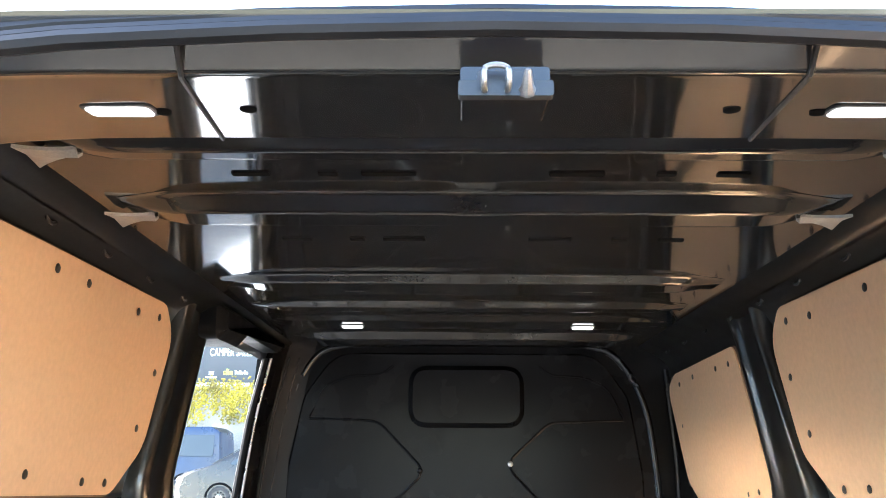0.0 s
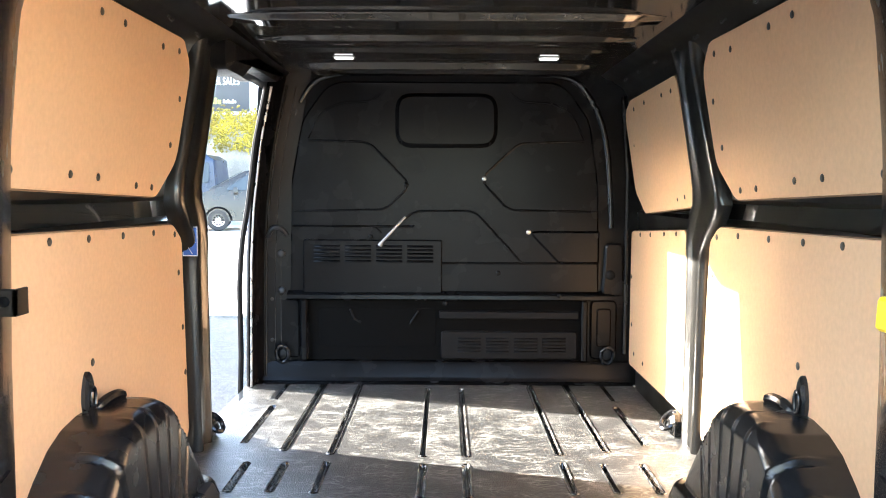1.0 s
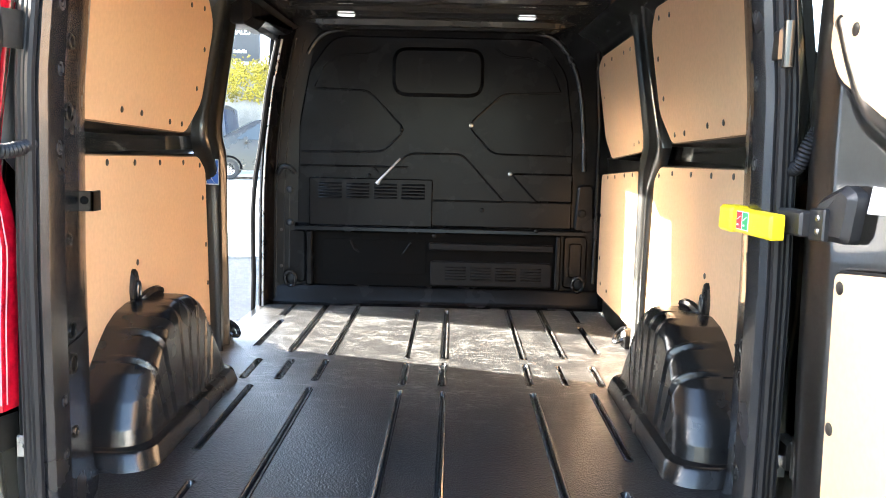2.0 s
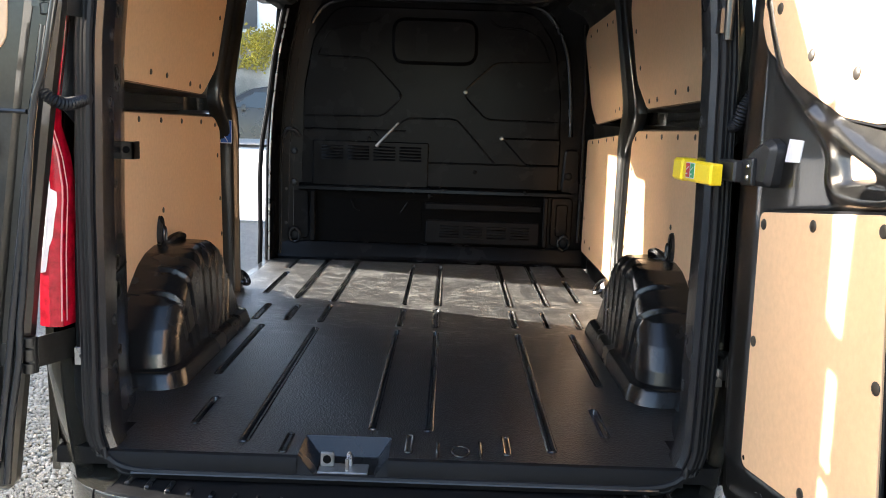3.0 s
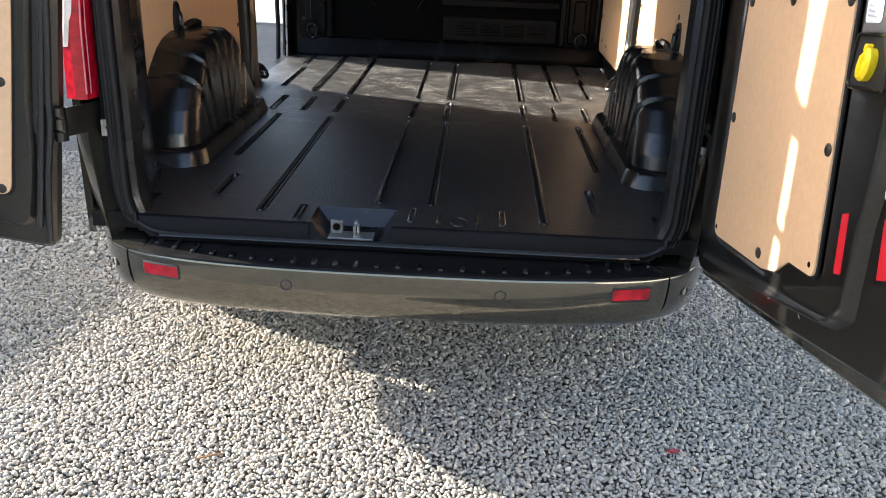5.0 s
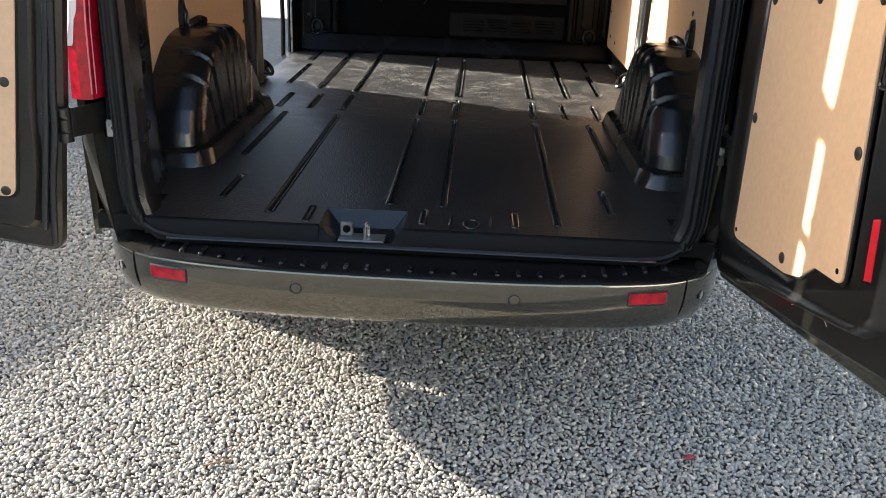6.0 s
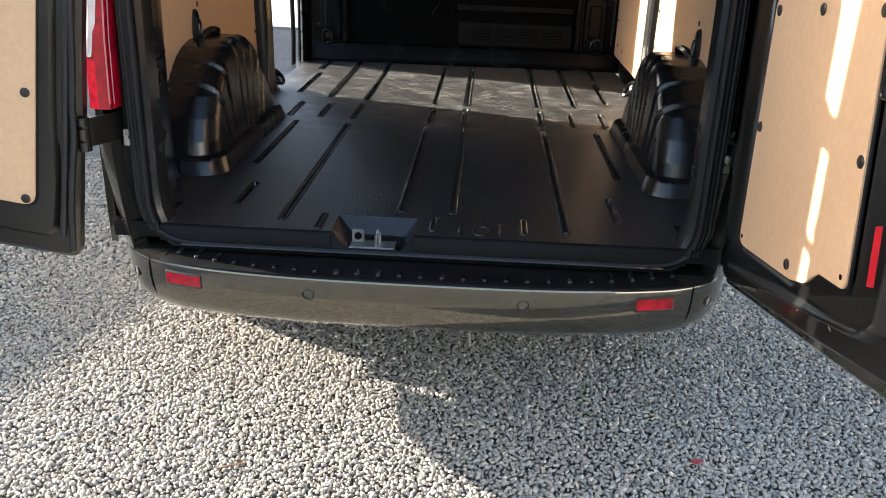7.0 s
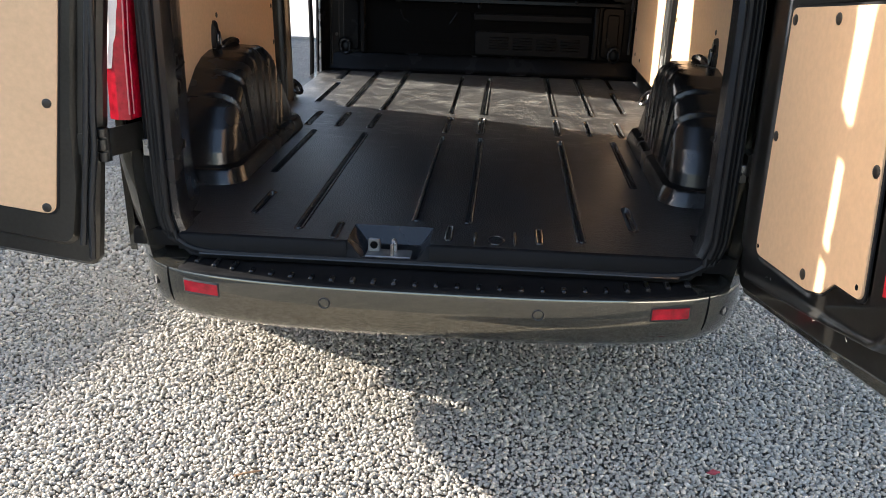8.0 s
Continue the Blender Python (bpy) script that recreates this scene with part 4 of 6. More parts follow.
def louvres(x0, x1, z0, z1, groups, slats, w, parent):
    gw = (x1 - x0) / groups
    for g in range(groups):
        for k in range(slats):
            z = z0 + (z1 - z0) * (k + 0.5) / slats
            a, b = x0 + gw * g + 0.012, x0 + gw * (g + 1) - 0.012
            bm = bmesh.new()
            rows = [[(a + (b - a) * i / 4, BY - w - d * (0.35 if i in (0, 4) else 1), z + dz) for i in range(5)] for d, dz in ((0, 0.007), (0.007, 0.004), (0.010, -0.002), (0.0, -0.004))]
            grid(bm, rows)
            part("louvre", bm, BULK if parent is vent else LIP, parent)


bm = bmesh.new()
plate(bm, rounded(rect(-0.685, 1.03, -0.015, 1.29), 0.012), on_bulk, 0.010, 0.034, 0.006)
vent = part("vent_panel", bm, BULK, bulkhead, "louvred steel vent panel")
louvres(-0.645, -0.045, 1.175, 1.265, 4, 5, 0.034, vent)
bm = bmesh.new()
rows = [[(-0.76 + 1.56 * i / 12, BY - d, z) for i in range(13)] for d, z in ((0.0, 1.045), (0.035, 1.035), (0.048, 1.022), (0.050, 1.005), (0.040, 0.998), (0.0, 0.998))]
grid(bm, rows)
part("shelf_edge", bm, BULK, bulkhead, "rolled edge of the lower recess")
# lower recess, its shade put in as a near-black sheet
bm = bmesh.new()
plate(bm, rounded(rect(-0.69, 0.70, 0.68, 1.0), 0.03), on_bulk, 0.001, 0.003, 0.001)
part("recess_shade", bm, VOID, bulkhead)
for x0, x1 in ((-0.70, -0.665), (0.66, 0.69)):
    bm = bmesh.new()
    plate(bm, rounded(rect(x0, 0.70, x1, 1.0), 0.012), on_bulk, 0.0, 0.045, 0.008)
    part("recess_side", bm, BULK, bulkhead)
bm = bmesh.new()
plate(bm, rounded(rect(-0.02, 0.708, 0.645, 0.845), 0.02), on_bulk, 0.003, 0.020, 0.006)
low = part("lower_vent", bm, LIP, bulkhead, "louvred lower vent")
louvres(0.05, 0.60, 0.735, 0.815, 4, 5, 0.020, low)
bm = bmesh.new()
plate(bm, rounded(rect(-0.03, 0.905, 0.65, 0.945), 0.01), on_bulk, 0.003, 0.030, 0.006)
part("cross_rail", bm, LIP, bulkhead)
# flat near-black sheet drawn for the darkness of the opening
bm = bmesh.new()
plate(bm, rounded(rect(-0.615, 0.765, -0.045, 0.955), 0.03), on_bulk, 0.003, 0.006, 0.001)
hole = part("access_opening", bm, VOID, bulkhead, "dark sheet standing in for the unlit access opening")
bm = bmesh.new()
tube(bm, [on_bulk(-0.46, 0.95, 0.012), on_bulk(-0.44, 0.90, 0.012), on_bulk(-0.41, 0.885, 0.012)], 0.006, 6)
part("cable", bm, LIP, hole)
bm = bmesh.new()
tube(bm, [on_bulk(-0.13, 0.94, 0.012), on_bulk(-0.17, 0.88, 0.012)], 0.006, 6)
part("cable", bm, LIP, hole)
bm = bmesh.new()
rows = [[(-0.90 + 1.80 * i / 20, BY - d, z) for i in range(21)] for d, z in ((0.0, 0.70), (0.030, 0.697), (0.040, 0.685), (0.042, 0.625), (0.055, 0.606), (0.12, 0.604))]
grid(bm, rows)
part("foot_flange", bm, BULK, bulkhead, "folded foot of the bulkhead")
for s in (-1, 1):
    bm = bmesh.new()
    plate(bm, rounded(rect(min(s * 0.705, s * 0.835), 0.71, max(s * 0.705, s * 0.835), 1.0), 0.03), on_bulk, 0.0, 0.018, 0.008)
    if s > 0:
        plate(bm, rounded(rect(0.735, 0.77, 0.805, 0.96), 0.02), on_bulk, 0.016, 0.026, 0.006)
        plate(bm, rounded([(0.755, 1.02), (0.865, 1.02), (0.855, 1.28), (0.77, 1.28)], 0.03), on_bulk, 0.0, 0.035, 0.010)
    part("corner_pressing", bm, BULK, bulkhead)
    cargo_ring("bulkhead_lashing_ring", (s * 0.785, BY - 0.03, 0.735), (0, -1, 0), bulkhead, 0.042)
for x, z, w in ((-0.19, 1.555, 0.022), (0.185, 1.585, 0.022), (0.256, 1.13, 0.016), (0.40, 1.33, 0.034), (0.795, 1.125, 0.037), (-0.36, 1.305, 0.036), (0.0, 0.985, 0.05), (0.55, 1.025, 0.05)):
    bm = bmesh.new()
    dome(bm, on_bulk(x, z, w), (0, -1, 0), 0.012 if x != 0.795 else 0.024, 0.006)
    part("bolt", bm, STEEL if x in (0.185, 0.40) else BULK, bulkhead)
bm = bmesh.new()
tube(bm, [on_bulk(-0.315, 1.262, 0.04), on_bulk(-0.30, 1.285, 0.045), on_bulk(-0.192, 1.40, 0.032)], [0.012, 0.007, 0.006], 8)
part("stay_rod", bm, SILVER, bulkhead, "pale metal stay rod")

rim_line = [(-0.80, 0.74), (-0.798, 1.2), (-0.785, 1.55), (-0.745, 1.82), (-0.66, 2.01), (-0.54, 2.075), (-0.3, 2.085), (0.3, 2.085), (0.54, 2.075), (0.66, 2.01), (0.755, 1.82), (0.79, 1.55), (0.80, 1.35)]
bm = bmesh.new()
tube(bm, smooth_path([on_bulk(x, z, 0.004) for x, z in rim_line], 5), 0.015, 10)
part("rolled_rim", bm, SATIN, bulkhead, "rounded outer roll of the bulkhead pressing")
for x0, x1 in ((-0.835, -0.842), (0.845, 0.872)):
    bm = bmesh.new()
    tube(bm, [on_bulk(x0, 1.98, 0.02), on_bulk(x1, 1.6, 0.022), on_bulk(x1, 0.74, 0.022)], 0.010, 8)
    part("side_fold", bm, SATIN, bulkhead)
for z in (1.04, 1.22):
    bm = bmesh.new()
    dome(bm, on_bulk(-0.79, z, 0.028), (0, -1, 0), 0.020, 0.010, 12)
    part("blanking_plug", bm, BLACK, bulkhead)

# nearside front door pillar beside the sliding door opening
def edge_x(z):
    return lerp([(0.6, 0.912), (1.2, 0.906), (1.45, 0.892), (1.75, 0.856), (2.0, 0.805), (2.1, 0.78)], z)


bm = bmesh.new()
rows = []
for z in [0.60 + 1.5 * i / 24 for i in range(25)]:
    x = edge_x(z)
    rows.append([(-x - 0.030, 3.0, z), (-x - 0.030, 2.80, z), (-x - 0.024, 2.755, z), (-x - 0.012, 2.742, z), (-x + 0.004, 2.760, z), (-x + 0.020, 2.80, z), (-x + 0.035, 2.86, z), (-x + 0.10, 2.885, z), (-0.74 + max(0, z - 1.6) * 0.2, 2.895, z)])
grid(bm, rows)
bp = part("front_pillar", bm, BULK, van, "dark painted pillar at the sliding door opening")
bm = bmesh.new()
tube(bm, [(-edge_x(z) + 0.002, 2.742, z) for z in [0.60 + 1.40 * i / 20 for i in range(21)]], 0.006, 8)
part("bright_edge", bm, STEEL, bp, "bright steel strip on the pillar's edge")
bm = bmesh.new()
tube(bm, [(-edge_x(z) - 0.020 - lerp([(0.5, 0.03), (0.75, 0.025), (1.07, 0.032), (1.3, 0.022), (1.45, 0.004), (2.0, 0.0)], z), 2.735, z) for z in [0.50 + 1.50 * i / 40 for i in range(41)]], 0.013, 8)
part("door_seal_strip", bm, LIP, bp, "black rubber seal of the sliding door opening")
for off, yy, r in ((0.045, 2.868, 0.007), (0.085, 2.884, 0.005)):
    bm = bmesh.new()
    tube(bm, [(-edge_x(z) + off, yy, z) for z in [0.62 + 1.40 * i / 16 for i in range(17)]], r, 8)
    part("pressed_fold", bm, SATIN, bp)
for z in (0.80, 1.0, 1.25, 1.45, 1.7):
    bm = bmesh.new()
    dome(bm, (-0.84 + max(0, z - 1.4) * 0.1, 2.878, z), (0.2, -1, 0), 0.013, 0.006)
    part("pillar_clip", bm, BLACK, bp)
bm = bmesh.new()
tube(bm, smooth_path([(-0.85, 2.85, 1.30), (-0.82, 2.83, 1.345), (-0.78, 2.84, 1.34), (-0.76, 2.86, 1.31)], 4), 0.012, 8)
part("cable_clip", bm, BLACK, bp)
# roller cover over the sliding door opening
bm = bmesh.new()
plate(bm, rounded([(1.84, 1.955), (1.84, 2.07), (2.05, 2.08), (2.76, 2.07), (2.76, 2.022), (2.24, 2.020), (2.10, 1.960)], [0.04, 0.03, 0.02, 0.01, 0.01, 0.05, 0.05]), lambda u, v, w: (-0.90 + w, u, v), -0.05, 0.15, 0.03)
part("sliding_door_rail_cover", bm, LIP, van, "black cover over the sliding door rail")
bm = bmesh.new()
plate(bm, rect(1.74, 0.40, 2.80, 0.598), lambda u, v, w: (-0.90 - w, u, v), -0.01, 0.05, 0.01)
part("door_step", bm, PAINT, van, "painted step below the sliding door opening")

# outer skin
def out_x(z, y):
    rear = lerp([(0.35, 0.865), (0.9, 0.872), (1.1, 0.865), (1.36, 0.845), (1.67, 0.795), (1.95, 0.75), (2.12, 0.70)], z)
    return rear + lerp([(0.35, 0.09), (1.0, 0.10), (1.4, 0.13), (2.0, 0.21)], z) * (1 - math.exp(-max(y, 0) / 0.22))


def arch_z(y):
    """Lower edge of the body side, raised over the rear wheel."""
    d = 0.415 ** 2 - (y - 0.90) ** 2
    return max(0.53, 0.345 + math.sqrt(d)) if d > 0 else 0.53


YS = [0.02, 0.06, 0.12, 0.2, 0.32, 0.42] + [0.50 + 0.04 * i for i in range(23)] + [1.5, 1.78]
for s, ys in ((-1, YS), (1, YS + [2.3, 3.0])):
    bm = bmesh.new()
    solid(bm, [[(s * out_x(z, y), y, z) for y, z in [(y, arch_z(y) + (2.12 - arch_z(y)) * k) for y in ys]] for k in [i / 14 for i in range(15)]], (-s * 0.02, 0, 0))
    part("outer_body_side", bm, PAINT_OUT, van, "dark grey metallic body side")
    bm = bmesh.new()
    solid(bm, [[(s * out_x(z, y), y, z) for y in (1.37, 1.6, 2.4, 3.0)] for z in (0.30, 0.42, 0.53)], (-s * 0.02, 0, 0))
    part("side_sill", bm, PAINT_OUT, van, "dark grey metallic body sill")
    # unseen block, added to fit the shadow's edge behind the wheel
    bm = bmesh.new()
    box(bm, min(s * 0.70, s * 0.865), max(s * 0.70, s * 0.865), 0.440, 0.540, 0.275, 0.53, 0.02)
    part("shadow_guard", bm, RUBBER, van, "unseen black block that shapes the shadow behind the wheel")
bm = bmesh.new()
solid(bm, [[(-out_x(z, y), y, z) for y in (1.78, 2.1, 2.5, 2.78)] for z in (2.03, 2.07, 2.12)], (0.02, 0, 0))
part("door_rail", bm, BLACK, van, "black rail above the sliding door opening")
bm = bmesh.new()
rows = []
for i in range(17):
    x = -0.86 + 1.72 * i / 16
    z0 = 2.20 - 0.085 * (abs(x) / 0.86) ** 3
    rows.append([(x * lerp([(-0.03, 0.90), (0.3, 0.97), (1, 1.0)], y), y, z0 - lerp([(0.02, 0.185), (0.10, 0.15), (0.25, 0.085), (0.5, 0.03), (1.0, 0.0)], y)) for y in [0.02, 0.10, 0.25, 0.5, 1.0, 1.7, 2.4, 3.0]])
solid(bm, rows, (0, 0, -0.02))
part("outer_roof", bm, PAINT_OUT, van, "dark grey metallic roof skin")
# cab and underbody, which close the van in front
bm = bmesh.new()
cab = [(3.0, 0.34), (5.0, 0.34), (5.05, 0.75), (4.95, 1.0), (4.2, 1.18), (3.45, 1.98), (3.2, 2.12), (3.0, 2.17)]
rows = []
for x in (-0.93, -0.90, -0.6, 0, 0.6, 0.90, 0.93):
    k = 1 - 0.06 * (abs(x) / 0.93) ** 6
    rows.append([(x * (1 - max(0, z - 1.1) * 0.14), y, 0.34 + (z - 0.34) * k) for y, z in cab])
vs = grid(bm, rows, True)
bm.faces.new(vs[0])
bm.faces.new(vs[-1])
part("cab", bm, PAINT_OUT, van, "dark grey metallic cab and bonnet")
bm = bmesh.new()
box(bm, -0.70, 0.70, 0.14, 3.0, 0.33, 0.545, 0.02)
part("underbody", bm, BLACK, van, "black underbody")
for s in (-1, 1):
    for y in (0.90, 4.0):
        bm = bmesh.new()
        prof = [(0.20, -0.10), (0.31, -0.11), (0.335, -0.085), (0.34, 0.0), (0.335, 0.085), (0.31, 0.11), (0.20, 0.10)]
        grid(bm, [[(s * 0.84 + w, y + math.cos(a) * r, 0.34 + math.sin(a) * r) for a in [2 * math.pi * j / 28 for j in range(28)]] for r, w in prof], True)
        wheel = part("wheel", bm, TYRE, van, "black tyre on a silver rim")
        bm = bmesh.new()
        dome(bm, (s * 0.84 + s * 0.07, y, 0.34), (s, 0, 0), 0.205, 0.03, 24)
        part("rim", bm, ALLOY, wheel)

# rear corners with tail lamps
for s in (-1, 1):
    bm = bmesh.new()
    rows = []
    for z in [0.522 + 0.318 * i / 16 for i in range(17)]:
        x = out_x(z, 0)
        k = max(0, (0.84 - z) / 0.318) ** 1.9
        sec = [(x + 0.045, 0.10), (x + 0.022, 0.045), (x + 0.004, 0.014), (x - 0.012, 0.002), (x - 0.034, -0.002), (x - 0.040, 0.008), (x - 0.050, 0.04)]
        base = [(0.905, 0.24), (0.880, 0.15), (0.858, 0.080), (0.836, 0.030), (0.800, -0.012), (0.792, 0.004), (0.780, 0.04)]
        rows.append([(s * (a + (c - a) * k), b + (d - b) * k, z) for (a, b), (c, d) in zip(sec, base)])
    grid(bm, rows)
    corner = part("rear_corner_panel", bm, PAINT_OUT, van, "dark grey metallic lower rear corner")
    bm = bmesh.new()
    rows = []
    for z in [0.56 + 1.42 * i / 24 for i in range(25)]:
        f = frame_half(min(z, 1.9)) + 0.035
        x = out_x(z, 0) - (0.05 if z < 0.84 else 0.06 if z < 1.42 else 0.0)
        x = max(x, f + 0.01)
        rows.append([(s * x, 0.035, z), (s * (x - 0.004), 0.030, z), (s * (f + (x - f) * 0.6), 0.045, z), (s * (f + (x - f) * 0.3), 0.028, z), (s * f, 0.012, z), (s * (f - 0.03), 0.006, z)])
    grid(bm, rows)
    part("door_jamb", bm, BLACK if s < 0 else PAINT_OUT, van, "dark door jamb")
    # tail lamp: three lens colours in a tapering housing
    def lens(z0, z1, inset_a, inset_b, mat, name, parent, proud, label=""):
        bm = bmesh.new()
        rows = []
        for i in range(13):
            z = z0 + (z1 - z0) * i / 12
            xo = out_x(z, 0) + 0.014
            wide = lerp([(0.90, 0.078), (1.25, 0.074), (1.34, 0.054), (1.42, 0.020), (1.60, 0.016), (1.75, 0.012)], z)
            wide *= 1.0 if s < 0 else 0.2
            xi = xo - wide
            a, b = xo - wide * inset_a(z), xi + wide * inset_b(z)
            k = [0, 0.12, 0.5, 0.88, 1]
            rows.append([(s * (a + (b - a) * q), lerp([(0, 0.06), (0.12, -0.012), (0.5, -0.026), (0.88, -0.018), (1, 0.03)], q) - proud, z) for q in k])
        grid(bm, rows)
        return part(name, bm, mat, parent, label)
    lamp = lens(0.915, 1.75 if s < 0 else 1.30, lambda z: 0, lambda z: 0, RED, "tail_lamp", van, 0.0, "red and clear tall tail lamp")
    lens(1.05, 1.31, lambda z: 0.04, lambda z: lerp([(1.05, 0.60), (1.12, 0.26), (1.24, 0.22), (1.31, 0.60)], z), CLEARLENS, "clear_lens", lamp, 0.004, "clear pale pink lens")
    for k in range(2 if s < 0 else 0):
        bm = bmesh.new()
        tube(bm, [(s * (out_x(z, 0) + 0.014 - lerp([(0.90, 0.078), (1.25, 0.074), (1.34, 0.054), (1.41, 0.022)], z) * (0.86 + 0.10 * k)), -0.0205 + 0.010 * k, z) for z in [0.93 + 0.46 * i / 14 for i in range(15)]], 0.0022 - 0.0006 * k, 6)
        part("lens_rib", bm, ROSE, lamp)
    # hinges
    for hx, hz, nm in ((0.865, 0.87, "lower_hinge"), (0.79, 1.69, "upper_hinge")):
        bm = bmesh.new()
        if s < 0:
            solid(bm, [[(-hx - 0.085 + 0.075 * i / 8, -0.108 - 0.010 * math.sin(math.pi * i / 8), hz + z * (0.75 + 0.25 * i / 8)) for i in range(9)] for z in (-0.030, -0.024, 0.024, 0.030)], (0, 0.008, 0))
            solid(bm, [[(-hx - 0.010 + 0.065 * i / 8, -0.096 + 0.115 * (i / 8) ** 1.6, hz + z) for i in range(9)] for z in (-0.040, -0.032, 0.026, 0.034)], (0, 0.010, 0))
            for z0, z1 in ((-0.046, -0.020), (-0.016, 0.014), (0.018, 0.042)):
                tube(bm, [(-hx + 0.006, -0.104, hz + z0), (-hx + 0.006, -0.104, hz + z0 + 0.002), (-hx + 0.006, -0.104, hz + z1 - 0.002), (-hx + 0.006, -0.104, hz + z1)], [0.013, 0.0155, 0.0155, 0.013], 12)
            for bx, bz in ((-0.070, 0.014), (-0.070, -0.014)):
                dome(bm, (-hx + bx, -0.112, hz + bz), (0, -1, 0), 0.009, 0.006, 6)
            pins = ((hx - 0.01, -0.10, 0.014), (hx + 0.025, -0.10, 0.009))
        else:
            box(bm, hx - 0.075, hx - 0.045, -0.03, 0.03, hz - 0.03, hz + 0.03, 0.008)
            pins = ((hx - 0.055, -0.03, 0.012),)
        hinge = part(nm, bm, PAINT, van, "dark painted door hinge")
        for px, py, pr in pins:
            bm = bmesh.new()
            tube(bm, [(s * px, py, hz - 0.045), (s * px, py, hz + 0.042)], pr, 10)
            part("hinge_pin", bm, PAINT, hinge)
    # corrugated cable conduit between body and door
    bm = bmesh.new()
    if s < 0:
        path = smooth_path([(-0.835, -0.06, 1.53), (-0.822, -0.085, 1.505), (-0.795, -0.10, 1.47), (-0.765, -0.08, 1.452), (-0.748, -0.03, 1.46), (-0.745, 0.03, 1.47)], 12)
    else:
        path = smooth_path([(0.80, -0.04, 1.53), (0.785, -0.035, 1.50), (0.775, -0.02, 1.46), (0.765, 0.0, 1.45), (0.755, 0.03, 1.46)], 12)
    tube(bm, path, [0.0125 if i % 2 else 0.0155 for i in range(len(path))], 10)
    conduit = part("cable_conduit", bm, RUBBER, van, "black corrugated cable conduit")
    bm = bmesh.new()
    tube(bm, [path[-1] + Vector((0, -0.004, -0.002)), path[-1] + Vector((0, 0.012, 0.004))], 0.021, 12)
    part("conduit_collar", bm, PLYEDGE, conduit, "brown rubber collar")
    bm = bmesh.new()
    x = 0.80
    box(bm, min(s * 0.765, s * 0.80), max(s * 0.765, s * 0.80), 0.0, 0.01, 0.815, 0.86, 0.002)
    tab = part("jamb_tab", bm, STEEL, van, "grey bolted tab on the jamb")
    bm = bmesh.new()
    dome(bm, (s * 0.782, -0.001, 0.838), (0, -1, 0), 0.006, 0.003)
    part("bolt", bm, BLACK, tab)

# lower sill between the seal and the bumper, and the latch in its pocket
bm = bmesh.new()
rows = [[(-0.66 + 1.32 * i / 16, y, z) for i in range(17)] for y, z in ((-0.018, 0.556), (-0.026, 0.546), (-0.022, 0.534), (0.02, 0.528), (0.05, 0.522))]
grid(bm, rows)
part("door_sill", bm, PAINT, van, "dark painted door sill")
bm = bmesh.new()
box(bm, -0.195, -0.07, -0.012, 0.045, 0.556, 0.562, 0.002)
latch = part("floor_striker", bm, DULL, van, "zinc plated striker plate in the floor pocket")
bm = bmesh.new()
tube(bm, [(-0.122, 0.0, 0.562), (-0.122, 0.0, 0.592), (-0.120, 0.008, 0.600), (-0.118, 0.024, 0.600), (-0.116, 0.032, 0.592), (-0.116, 0.032, 0.562)], 0.0045, 8)
part("striker_loop", bm, STEEL, latch)
bm = bmesh.new()
plate(bm, rounded(rect(-0.192, 0.562, -0.158, 0.600), 0.006), lambda u, v, w: (u, 0.03 - w, v), 0, 0.01, 0.002)
block = part("guide_block", bm, DULL, latch)
bm = bmesh.new()
dome(bm, (-0.175, 0.019, 0.582), (0, -1, 0), 0.011, 0.003)
part("guide_hole", bm, VOID, block)

# bumper
PLAN = [(0.0, -0.150), (0.15, -0.149), (0.30, -0.145), (0.45, -0.134), (0.58, -0.115), (0.68, -0.090), (0.75, -0.055), (0.80, -0.012), (0.84, 0.05), (0.87, 0.13), (0.90, 0.25), (0.925, 0.42)]
plan = smooth_path([(-x, y, 0) for x, y in reversed(PLAN[1:])] + [(x, y, 0) for x, y in PLAN], 4)


def bumper_rows(section, lo=-2, hi=2):
    rows = []
    for i, p in enumerate(plan):
        if not lo <= p.x <= hi:
            continue
        t = (plan[min(i + 1, len(plan) - 1)] - plan[max(i - 1, 0)]).normalized()
        n = Vector((t.y, -t.x, 0))
        low = 0.045 * min(1, max(0, p.y + 0.02) / 0.2)
        rows.append([p + n * o + Vector((0, 0, z - low * max(0, (0.46 - z) / 0.10))) for o, z in section])
    return rows


bm = bmesh.new()
grid(bm, bumper_rows([(-0.020, 0.5225), (-0.003, 0.5215), (0.0008, 0.5195), (0.0026, 0.515), (0.0032, 0.505), (0.002, 0.47), (-0.002, 0.44), (-0.010, 0.412), (-0.022, 0.388), (-0.045, 0.368), (-0.12, 0.355)]))
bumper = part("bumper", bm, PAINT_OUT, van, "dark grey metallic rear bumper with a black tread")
bm = bmesh.new()
front = [p for p in plan if abs(p.x) <= 0.705]
grid(bm, [[(p.x, p.y - 0.0008, 0.5200), (p.x, p.y + 0.0015, 0.5250), (p.x, p.y + 0.010, 0.5275), (p.x, p.y + 0.03, 0.5275), (p.x, 0.035, 0.5275), (p.x, 0.04, 0.535)] for p in front])
part("tread", bm, LIP, bumper, "black plastic bumper tread")
